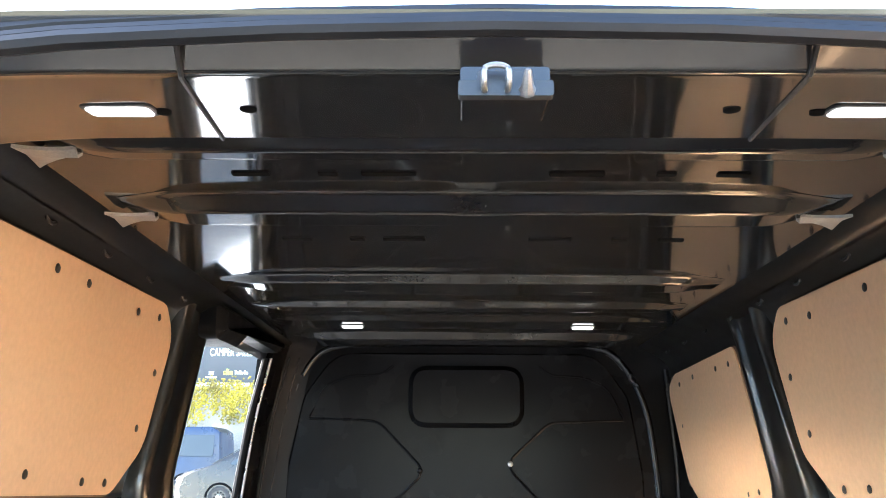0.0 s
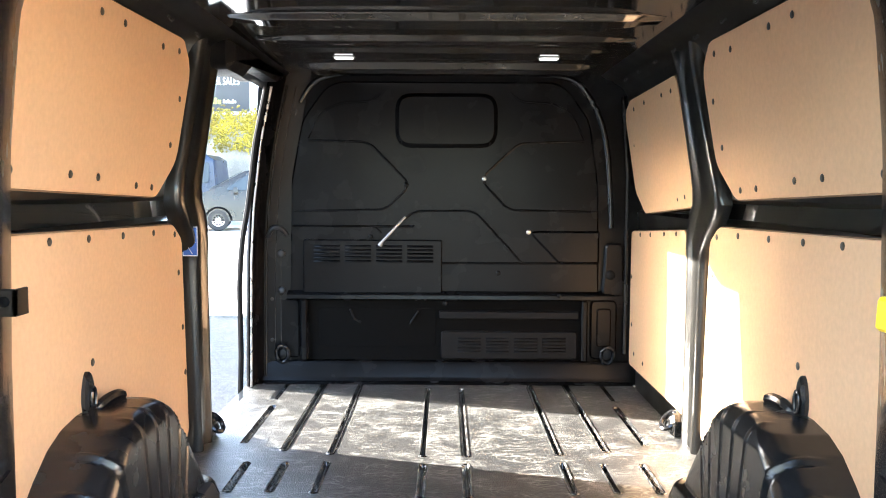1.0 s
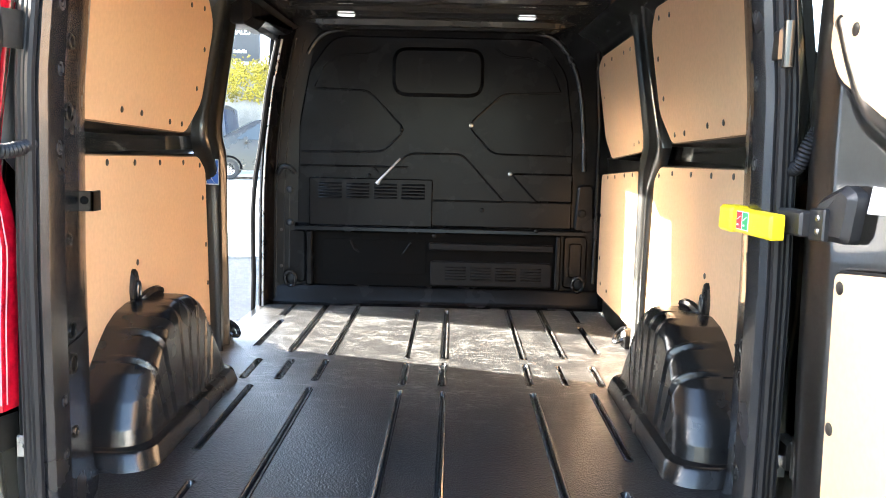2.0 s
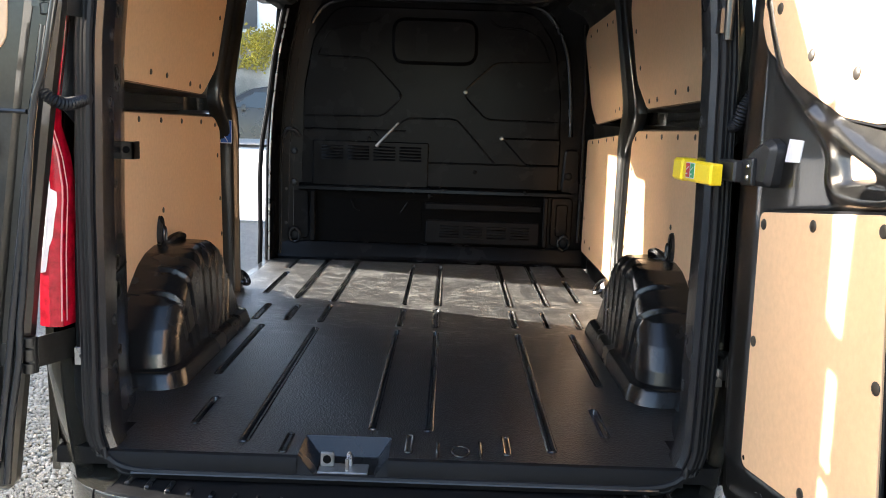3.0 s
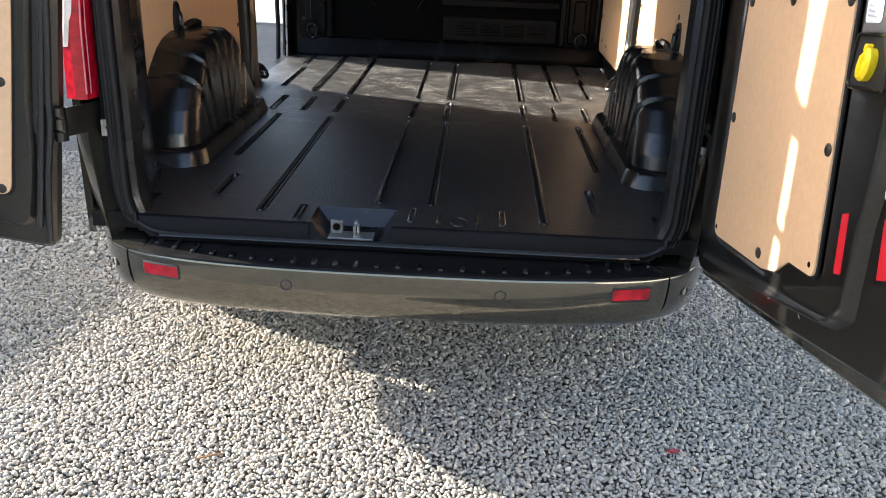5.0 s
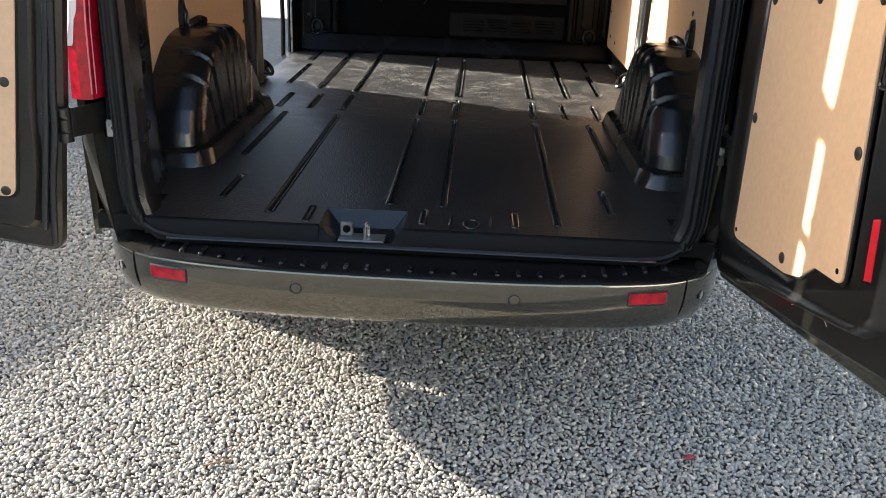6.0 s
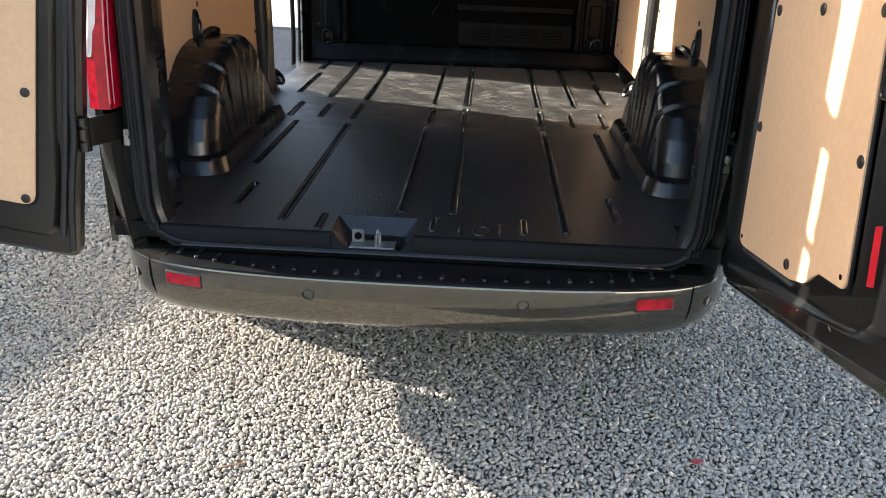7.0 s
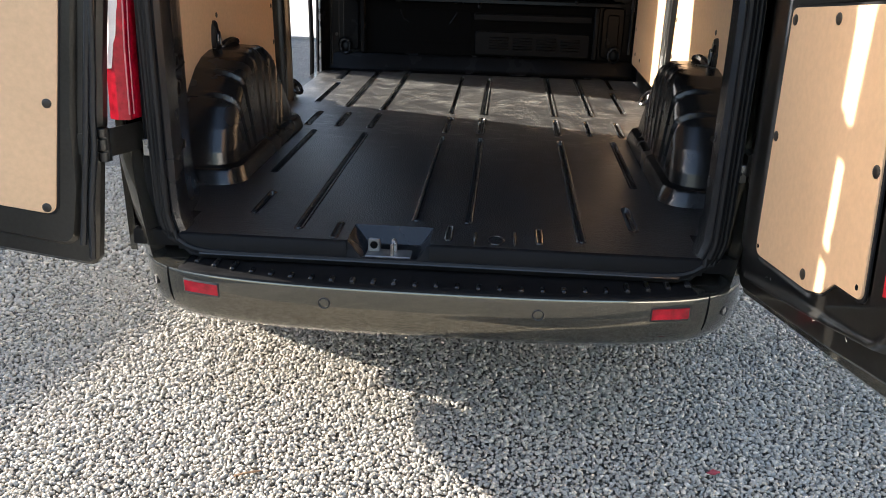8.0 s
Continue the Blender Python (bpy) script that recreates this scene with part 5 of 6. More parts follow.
for s in (-1, 1):
    bm = bmesh.new()
    rows = []
    for p in plan:
        if 0.70 < s * p.x < 0.92:
            rows.append([(p.x, p.y + 0.004, 0.521), (p.x * 0.99, p.y + 0.02, 0.5285), (s * min(0.72, abs(p.x) - 0.01), max(p.y + 0.03, 0.04), 0.531)])
    grid(bm, rows)
    part("end_cap", bm, PAINT_OUT, bumper)
    bm = bmesh.new()
    j = min(range(len(plan)), key=lambda q: abs(plan[q].x - s * 0.735))
    tube(bm, [r for r in bumper_rows([(0.001, 0.521), (0.0035, 0.505), (0.0025, 0.47), (-0.0015, 0.44), (-0.011, 0.415)])[j]], 0.0025, 5)
    part("panel_gap", bm, VOID, bumper)
    # reflector following the bumper's curve
    bm = bmesh.new()
    rows = bumper_rows([(0.002, 0.497), (0.006, 0.494), (0.005, 0.464), (0.001, 0.461)], *((-0.690, -0.556) if s < 0 else (0.556, 0.690)))
    grid(bm, rows)
    rr = part("reflector", bm, RED, bumper, "red rectangular reflector")
    bm = bmesh.new()
    e0, e1 = rows[0], rows[-1]
    tube(bm, [e0[0], e0[3]] + [r[3] for r in rows] + [e1[3], e1[0]] + [r[0] for r in reversed(rows)], 0.0040, 6, True)
    part("reflector_rim", bm, BLACK, rr)
    for x, z, rad in ((0.283, 0.474, 0.0125), (0.79, 0.460, 0.010)):
        j = min(range(len(plan)), key=lambda q: abs(plan[q].x - s * x))
        t = (plan[j + 1] - plan[j - 1]).normalized()
        n = Vector((t.y, -t.x, 0))
        c = Vector((s * x, plan[j].y + (s * x - plan[j].x) * t.y / t.x, z)) + n * 0.002
        bm = bmesh.new()
        dome(bm, c, n, rad, 0.0012, 16)
        sens = part("parking_sensor", bm, PAINT_OUT if x < 0.5 else DULL, bumper, "round parking sensor" if x < 0.5 else "round clip")
        bm = bmesh.new()
        tube(bm, [c + n * 0.001 + (t * math.cos(a) + Vector((0, 0, 1)) * math.sin(a)) * (rad + 0.002) for a in [2 * math.pi * i / 20 for i in range(20)]], 0.0020, 6, True)
        part("sensor_ring", bm, BLACK, sens)
for i in range(25):
    x = -0.66 + 0.056 * i
    yb = -0.15 + 0.13 * (abs(x) / 0.75) ** 3.2
    bm = bmesh.new()
    long = 0.045 if abs(x) > 0.5 else 0.022
    plate(bm, rounded(rect(x - 0.007, yb + 0.014, x + 0.007, yb + 0.024 + long), 0.005, 3), lambda u, v, w: (u, v, 0.527 + w), 0, 0.009, 0.0035)
    part("tread_rib", bm, ARCH, bumper)
bm = bmesh.new()
tube(bm, [Vector((-0.50 + math.cos(a) * 0.045, 0.12, 0.335 + math.sin(a) * 0.03)) for a in [2 * math.pi * i / 16 for i in range(16)]], 0.010, 8, True)
part("towing_eye", bm, BLACK, van, "black towing eye under the bumper")

# ---- offside rear door, open past a right angle ----
TH = radians(4)
DU, DN = Vector((math.sin(TH), -math.cos(TH), 0)), Vector((-math.cos(TH), -math.sin(TH), 0))


def on_door(u, v, w):
    return Vector((0.788, -0.05, v)) + DU * u + DN * w


def door_piece(name, pts, w0, w1, mat, parent, label="", r=0.01, edge=0.002):
    bm = bmesh.new()
    plate(bm, rounded(pts, r), on_door, w0, w1, edge)
    return part(name, bm, mat, parent, label)


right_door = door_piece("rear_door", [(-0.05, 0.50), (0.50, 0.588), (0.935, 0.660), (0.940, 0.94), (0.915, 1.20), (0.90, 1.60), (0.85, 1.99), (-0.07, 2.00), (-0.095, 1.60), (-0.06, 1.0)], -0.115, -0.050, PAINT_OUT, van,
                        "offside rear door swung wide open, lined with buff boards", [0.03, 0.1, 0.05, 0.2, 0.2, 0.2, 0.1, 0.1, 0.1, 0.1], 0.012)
door_piece("flange", [(-0.045, 0.525), (0.50, 0.618), (0.90, 0.70), (0.905, 0.94), (0.88, 1.22), (0.865, 1.60), (0.81, 1.96), (-0.06, 1.97), (-0.098, 1.60), (-0.070, 1.0)], -0.060, -0.034, PAINT, right_door, "", 0.05, 0.010)


def line_gap(u, v, pts):
    """Distance from each point of the arrays u, v to a bent line."""
    best = np.full(u.shape, 9.0)
    for (a, b), (c, d) in zip(pts, pts[1:]):
        k = np.clip(((u - a) * (c - a) + (v - b) * (d - b)) / ((c - a) ** 2 + (d - b) ** 2), 0, 1)
        best = np.minimum(best, np.hypot(u - a - k * (c - a), v - b - k * (d - b)))
    return best


def inside(u, v, pts):
    """Signed distance to an outline, positive inside it."""
    odd = np.zeros(u.shape, bool)
    for (a, b), (c, d) in zip(pts, pts[1:] + pts[:1]):
        if b != d:
            odd ^= ((b > v) != (d > v)) & (u < (c - a) * (v - b) / (d - b) + a)
    gap = line_gap(u, v, pts + pts[:1])
    return np.where(odd, gap, -gap)


def ease(x, lo, hi):
    t = np.clip((x - lo) / (hi - lo), 0, 1)
    return t * t * (3 - 2 * t)


def curve2(pts, n=6):
    return [(p.x, p.y) for p in smooth_path([(a, b, 0) for a, b in pts], n)]


def door_pressing():
    """The inner sheet of the door: a raised field with rolled ridges, a scooped hollow under the window and a step down to the outer flange."""
    us, vs = np.arange(-0.06, 0.86, 0.0045), np.arange(0.56, 1.94, 0.0045)
    u, v = np.meshgrid(us, vs)
    field = rounded([(0.03, 0.585), (0.40, 0.655), (0.70, 0.722), (0.757, 0.762), (0.752, 0.93), (0.758, 1.01), (0.752, 1.15), (0.735, 1.25), (0.727, 1.331), (0.738, 1.386), (0.765, 1.431), (0.795, 1.506), (0.81, 1.60), (0.79, 1.91), (0.00, 1.92), (-0.04, 1.60), (-0.02, 1.0)], 0.03, 4)
    w = -0.052 + 0.043 * ease(inside(u, v, field), -0.014, 0.012)
    ridge_a = curve2([(0.06, 1.72), (0.10, 1.64), (0.161, 1.557), (0.235, 1.515), (0.301, 1.478), (0.362, 1.435), (0.384, 1.40), (0.388, 1.359), (0.42, 1.337), (0.518, 1.332), (0.614, 1.345), (0.69, 1.372)])
    ridge_b = curve2([(0.30, 1.485), (0.386, 1.448), (0.468, 1.415), (0.553, 1.388), (0.627, 1.380), (0.69, 1.402), (0.735, 1.44), (0.770, 1.50), (0.79, 1.58)])
    hollow = rounded([(0.36, 1.478), (0.438, 1.50), (0.60, 1.51), (0.745, 1.53), (0.738, 1.46), (0.69, 1.412), (0.627, 1.392), (0.553, 1.400), (0.468, 1.430)], 0.02, 4)
    pane = rounded([(0.402, 1.419), (0.424, 1.357), (0.548, 1.374)], 0.012, 3)
    w -= 0.020 * ease(inside(u, v, hollow), -0.010, 0.050)
    w -= 0.016 * ease(inside(u, v, pane), -0.010, 0.010)
    w += 0.012 * np.exp(-(line_gap(u, v, ridge_a) / 0.015) ** 2) + 0.013 * np.exp(-(line_gap(u, v, ridge_b) / 0.016) ** 2)
    w += 0.012 * np.exp(-(line_gap(u, v, [(0.005, 1.88), (0.01, 1.45), (0.045, 0.70)]) / 0.035) ** 2)
    w += 0.010 * np.exp(-(line_gap(u, v, curve2([(0.08, 0.600), (0.414, 0.672), (0.686, 0.722), (0.745, 0.76)])) / 0.012) ** 2)
    w -= 0.006 * ease(inside(u, v, rounded([(0.118, 0.68), (0.115, 1.27), (0.60, 1.33), (0.66, 0.80), (0.53, 0.78), (0.43, 0.71)], 0.03, 4)), -0.006, 0.006)
    bm = bmesh.new()
    net = grid(bm, [[on_door(u[i, j], v[i, j], w[i, j]) for j in range(u.shape[1])] for i in range(u.shape[0])])
    low = [net[i][j] for i in range(u.shape[0]) for j in range(u.shape[1]) if w[i, j] < -0.047]
    bmesh.ops.delete(bm, geom=low, context='VERTS')
    sheet = part("inner_panel", bm, PAINT, right_door, "glossy dark painted inner pressing with rolled ridges")
    sheet.data.attributes.remove(sheet.data.attributes["sharp_edge"])
    return sheet


door_pressing()
ply = door_piece("lining_board", [(0.112, 1.268), (0.588, 1.318), (0.648, 0.796), (0.540, 0.785), (0.490, 0.742), (0.425, 0.722), (0.128, 0.690)], -0.008, 0.0, PLY, right_door, "buff lower lining board with dark screw caps", [0.02, 0.025, 0.02, 0.02, 0.03, 0.03, 0.03], 0.0015)
door_piece("edge_backing", [(0.107, 1.273), (0.594, 1.324), (0.654, 0.790), (0.538, 0.779), (0.488, 0.736), (0.425, 0.716), (0.122, 0.684)], -0.010, -0.005, RUBBER, ply, "", [0.02, 0.025, 0.02, 0.02, 0.03, 0.03, 0.03], 0.001)
for u, v in ((0.135, 1.244), (0.347, 1.268), (0.579, 1.290), (0.137, 0.983), (0.607, 1.031), (0.402, 0.748)):
    bm = bmesh.new()
    dome(bm, on_door(u, v, 0), DN, 0.0125, 0.004, 12)
    part("screw_cap", bm, SCREW, ply)
for u, v in ((0.141, 0.713), (0.625, 0.815)):
    bm = bmesh.new()
    dome(bm, on_door(u, v, 0), DN, 0.006, 0.001, 10)
    part("screw_hole", bm, VOID, ply)
UPLY = [(0.02, 1.86), (-0.005, 1.74), (0.065, 1.62), (0.24, 1.535), (0.41, 1.475), (0.52, 1.464), (0.69, 1.478), (0.745, 1.505), (0.77, 1.57), (0.75, 1.86)]
uply = door_piece("window_board", UPLY, -0.010, -0.002, PLY, right_door, "buff board over the door window", [0.08, 0.08, 0.1, 0.15, 0.08, 0.08, 0.06, 0.06, 0.05, 0.06], 0.0015)
door_piece("edge_backing", [(p[0] + (0.008 if p[0] > 0.4 else -0.008), p[1] - 0.006) for p in UPLY], -0.012, -0.006, RUBBER, uply, "", 0.06, 0.001)
for u, v in ((0.115, 1.70), (0.27, 1.594), (0.44, 1.552), (0.625, 1.559), (0.70, 1.70)):
    bm = bmesh.new()
    dome(bm, on_door(u, v, -0.002), DN, 0.0125, 0.004, 12)
    part("screw_cap", bm, SCREW, uply)
# faint brown finger smudges on the board
for u, v, a, b in ((0.17, 1.775, 0.030, 0.010), (0.20, 1.735, 0.012, 0.008), (0.26, 1.755, 0.040, 0.012), (0.285, 1.655, 0.022, 0.014)):
    door_piece("smudge", [(u + a * math.cos(q) * (1 + 0.2 * math.sin(3 * q)), v + b * math.sin(q) + 0.3 * a * math.cos(q) ** 2) for q in [2 * math.pi * i / 14 for i in range(14)]], -0.0022, -0.0017, SMUDGE, uply, "", 0, 0.0001)
# scuffs in the paint
for u, v, a, n in ((0.20, 0.655, 0.4, 0.018), (0.225, 0.660, -0.6, 0.012), (0.30, 0.652, 0.2, 0.014), (0.36, 0.668, -0.2, 0.016), (0.47, 0.672, 0.5, 0.010), (0.52, 0.690, 0.1, 0.018), (0.61, 0.700, -0.5, 0.012)):
    bm = bmesh.new()
    tube(bm, [on_door(u - n * 0.5 * math.cos(a), v - n * 0.5 * math.sin(a), -0.0095), on_door(u, v + 0.001, -0.0090), on_door(u + n * 0.5 * math.cos(a), v + n * 0.5 * math.sin(a), -0.0095)], 0.0007, 5)
    part("scuff", bm, SILVER, right_door)
door_piece("infill_board", [(0.398, 1.424), (0.420, 1.352), (0.556, 1.374)], -0.026, -0.022, PLY, right_door, "small buff triangle of board", 0.012, 0.001)
# labels
door_piece("small_label", [(0.624, 1.256), (0.618, 1.318), (0.667, 1.323), (0.675, 1.262)], -0.010, -0.0075, WHITE, right_door, "small white label with grey print", 0.008, 0.0005)
for k, (a, b) in enumerate(((1.305, 0.030), (1.296, 0.034), (1.284, 0.026), (1.276, 0.022), (1.268, 0.028))):
    door_piece("print_line", rect(0.630, a, 0.630 + b, a + 0.003), -0.0075, -0.0068, FAINT, right_door, "", 0, 0.0001)
warn = door_piece("warning_label", [(0.761, 0.988), (0.746, 1.128), (0.872, 1.154), (0.889, 1.019)], -0.0345, -0.0320, WHITE, right_door, "white warning label with an orange top", 0.008, 0.0005)


def on_label(a, b):
    """A point of the warning label from 0..1 across and up."""
    p, q = Vector((0.761, 0.988)).lerp(Vector((0.889, 1.019)), a), Vector((0.746, 1.128)).lerp(Vector((0.872, 1.154)), a)
    r = p.lerp(q, b)
    return (r.x, r.y)


door_piece("orange_band", [on_label(0.02, 0.90), on_label(0.98, 0.90), on_label(0.98, 0.985), on_label(0.02, 0.985)], -0.032, -0.0314, ORANGE, warn, "", 0.003, 0.0001)
for a0, a1 in ((0.24, 0.42), (0.58, 0.78)):
    door_piece("symbol", [on_label(a0, 0.915), on_label(a1, 0.915), on_label((a0 + a1) / 2 + (0.06 if a0 > 0.5 else 0.02), 0.97), on_label((a0 + a1) / 2 - (0.06 if a0 > 0.5 else 0.02), 0.97)], -0.0314, -0.0309, INK, warn, "", 0, 0.0001)
for b0, b1 in ((0.62, 0.84), (0.32, 0.50)):
    bm = bmesh.new()
    q = [on_label(0.24, b0), on_label(0.80, b0), on_label(0.76, b1), on_label(0.28, b1)]
    tube(bm, [on_door(u, v, -0.0316) for u, v in q], 0.0004, 4, True)
    tube(bm, [on_door(*on_label(0.52, b), -0.0316) for b in (b0, b1)], 0.00035, 4)
    tube(bm, [on_door(*on_label(a, (b0 + b1) / 2), -0.0316) for a in (0.26, 0.78)], 0.00035, 4)
    tube(bm, [on_door(*on_label(a, b0 - 0.03), -0.0316) for a in (0.20, 0.84)], 0.00035, 4)
    part("line_drawing", bm, INK, warn)
    for a in (0.26, 0.76):
        if b0 > 0.5:
            door_piece("red_mark", [on_label(a - 0.012, b0 + 0.07), on_label(a + 0.012, b0 + 0.07), on_label(a + 0.012, b0 + 0.15), on_label(a - 0.012, b0 + 0.15)], -0.0318, -0.0308, REDTAPE, warn, "", 0, 0.0001)
        else:
            door_piece("red_mark", [on_label(a * 0.6 + 0.14, b0 + 0.115), on_label(a * 0.6 + 0.26, b0 + 0.13), on_label(a * 0.6 + 0.26, b0 + 0.142), on_label(a * 0.6 + 0.14, b0 + 0.127)], -0.0318, -0.0308, REDTAPE, warn, "", 0, 0.0001)
door_piece("warning_triangle", [on_label(0.34, 0.08), on_label(0.68, 0.08), on_label(0.51, 0.22)], -0.032, -0.0308, REDTAPE, warn, "", 0.003, 0.0001)
door_piece("triangle_centre", [on_label(0.46, 0.115), on_label(0.56, 0.115), on_label(0.51, 0.16)], -0.0308, -0.0302, WHITE, warn, "", 0.001, 0.0001)
door_piece("reflective_strip", [(0.701, 0.830), (0.687, 0.938), (0.708, 0.946), (0.723, 0.837)], -0.010, -0.0075, REDTAPE, right_door, "red reflective strip", 0.002, 0.0004)
door_piece("reflective_strip", [(0.793, 0.858), (0.776, 0.960), (0.824, 0.977), (0.843, 0.876)], -0.0345, -0.0320, REDTAPE, right_door, "broad red reflective strip", 0.002, 0.0004)
# latch pocket with yellow release
door_piece("latch_pocket", [(0.613, 1.148), (0.616, 1.236), (0.718, 1.248), (0.730, 1.160)], -0.012, -0.006, BLACK, right_door, "dark recessed latch pocket", 0.012, 0.003)
bm = bmesh.new()
tube(bm, [on_door(u, v, -0.006) for u, v in rounded([(0.613, 1.148), (0.616, 1.236), (0.718, 1.248), (0.730, 1.160)], 0.012, 3)], 0.004, 6, True)
part("pocket_rim", bm, PAINT, right_door)
bm = bmesh.new()
plate(bm, [(0.675 + 0.018 * math.cos(a) + 0.006 * math.sin(a), 1.194 + 0.028 * math.sin(a)) for a in [2 * math.pi * i / 24 for i in range(24)]], on_door, -0.008, 0.012, 0.006)
plate(bm, rounded([(0.660, 1.214), (0.670, 1.214), (0.672, 1.226), (0.664, 1.228)], 0.003), on_door, -0.008, 0.006, 0.002)
plate(bm, rounded([(0.670, 1.180), (0.675, 1.180), (0.681, 1.210), (0.675, 1.211)], 0.002), on_door, 0.011, 0.017, 0.002)
part("release_handle", bm, YELLOW, right_door, "yellow inside release handle")
door_piece("latch_slot", [(0.716, 1.205), (0.710, 1.224), (0.826, 1.240), (0.841, 1.234), (0.826, 1.222)], -0.036, -0.0295, VOID, right_door, "dark latch slot", 0.004, 0.001)
for u, v, r in ((0.772, 1.284, 0.008), (0.742, 1.257, 0.011), (0.794, 1.265, 0.011), (0.757, 1.187, 0.011)):
    bm = bmesh.new()
    tube(bm, [on_door(u + math.cos(a) * r, v + math.sin(a) * r, -0.033) for a in [2 * math.pi * i / 18 for i in range(18)]], 0.0032 if r > 0.009 else 0.002, 6, True)
    washer = part("latch_washer", bm, PAINT_OUT, right_door, "pressed rim round a latch screw")
    bm = bmesh.new()
    dome(bm, on_door(u, v, -0.034), DN, r * 0.7, 0.002)
    part("latch_screw", bm, BLACK, washer)
# pale square sticker, check strap bracket and yellow catch
door_piece("square_label", [(0.188, 1.382), (0.200, 1.430), (0.262, 1.428), (0.252, 1.384)], -0.010, -0.0075, WHITE, right_door, "pale square label", 0.002, 0.0004)
bm = bmesh.new()
plate(bm, rounded([(0.02, 1.325), (0.07, 1.40), (0.15, 1.43), (0.19, 1.415), (0.17, 1.325)], 0.02), on_door, -0.01, 0.022, 0.012)
part("check_boss", bm, BLACK, right_door, "raised boss for the door check")
bm = bmesh.new()
plate(bm, rounded([(0.065, 1.322), (0.065, 1.382), (0.12, 1.385), (0.12, 1.325)], 0.005), on_door, 0.02, 0.032, 0.003)
cb = part("check_bracket", bm, BLACK, right_door, "black door check bracket")
for v in (1.342, 1.366):
    bm = bmesh.new()
    dome(bm, on_door(0.10, v, 0.032), DN, 0.007, 0.004)
    part("bracket_bolt", bm, STEEL, cb)


def arm(v0, v1, a, b, w0, w1, name, mat, parent, label):
    bm = bmesh.new()
    plate(bm, rounded(rect(a, v0, b, v1), 0.006), on_door, w0, w1, 0.005)
    return part(name, bm, mat, parent, label)


arm(1.328, 1.376, -0.03, 0.07, 0.020, 0.050, "check_arm", BLACK, cb, "black check arm")
catch = arm(1.316, 1.366, -0.150, 0.034, 0.062, 0.090, "yellow_catch", YELLOW, van, "yellow door check release with a red and green label")
bm = bmesh.new()
plate(bm, rounded([(-0.218, 1.314), (-0.148, 1.313), (-0.148, 1.369), (-0.213, 1.369)], 0.008), on_door, 0.055, 0.093, 0.006)
part("catch_head", bm, YELLOW, catch)
for a, m in ((-0.122, REDTAPE), (-0.092, GREEN)):
    bm = bmesh.new()
    plate(bm, rect(a, 1.324, a + 0.028, 1.362), on_door, 0.090, 0.0912, 0.0003)
    lab = part("catch_label", bm, WHITE, catch)
for a, m in ((-0.1205, REDTAPE), (-0.0905, GREEN)):
    bm = bmesh.new()
    plate(bm, rect(a, 1.326, a + 0.025, 1.360), on_door, 0.0912, 0.0918, 0.0002)
    part("colour_field", bm, m, catch)
    bm = bmesh.new()
    tube(bm, [on_door(a + 0.004, 1.344, 0.092), on_door(a + 0.02, 1.352, 0.092)], 0.0012, 4)
    tube(bm, [on_door(a + 0.005, 1.334, 0.092), on_door(a + 0.012, 1.334, 0.092)], 0.002, 4)
    part("symbol", bm, WHITE, catch)

# ---- nearside rear door, folded right back ----
def on_left(u, v, w):
    return (-(u - 0.033), -0.120 - w - 0.087 * max(0, u - 0.90), v)


def left_piece(name, pts, w0, w1, mat, parent, label="", r=0.01, edge=0.002):
    bm = bmesh.new()
    plate(bm, rounded(pts, r), on_left, w0, w1, edge)
    return part(name, bm, mat, parent, label)


left_door = left_piece("rear_door", [(0.945, 0.525), (1.70, 0.66), (1.74, 1.0), (1.72, 1.6), (1.68, 2.10), (0.81, 2.06), (0.788, 1.67), (0.812, 1.52), (0.872, 1.08), (0.890, 0.92), (0.905, 0.84)], -0.05, -0.012, PAINT, van,
                       "nearside rear door folded right back", [0.03, 0.06, 0.2, 0.2, 0.1, 0.08, 0.05, 0.1, 0.2, 0.02, 0.05], 0.012)
left_piece("inner_panel", [(0.985, 0.585), (1.65, 0.71), (1.68, 1.0), (1.66, 1.6), (1.62, 1.98), (0.88, 1.95), (0.845, 1.67), (0.87, 1.52), (0.95, 0.92), (0.955, 0.75)], -0.014, 0.004, PAINT, left_door, "glossy dark painted inner pressing", 0.05, 0.012)
lply = left_piece("lining_board", [(1.025, 0.682), (1.42, 0.75), (1.38, 1.29), (0.942, 1.262)], 0.004, 0.012, PLY, left_door, "buff lower lining board with dark screw caps", 0.03, 0.0015)
left_piece("edge_backing", [(1.019, 0.676), (1.426, 0.744), (1.386, 1.296), (0.936, 1.268)], 0.003, 0.007, RUBBER, lply, "", 0.03, 0.001)
for u, v in ((0.968, 1.244), (1.007, 0.977), (1.045, 0.702), (1.2, 1.26), (1.22, 0.73)):
    bm = bmesh.new()
    dome(bm, on_left(u, v, 0.012), (0, -1, 0), 0.0125, 0.004, 12)
    part("screw_cap", bm, SCREW, lply)
left_piece("window_board", [(0.90, 1.56), (1.38, 1.50), (1.36, 1.86), (0.88, 1.86)], 0.004, 0.010, PLY, left_door, "buff board over the door window", 0.06, 0.0015)
bm = bmesh.new()
box(bm, -0.955, -0.898, -0.155, -0.115, 1.335, 1.385, 0.008)
part("check_bracket", bm, BLACK, left_door, "black door check bracket")
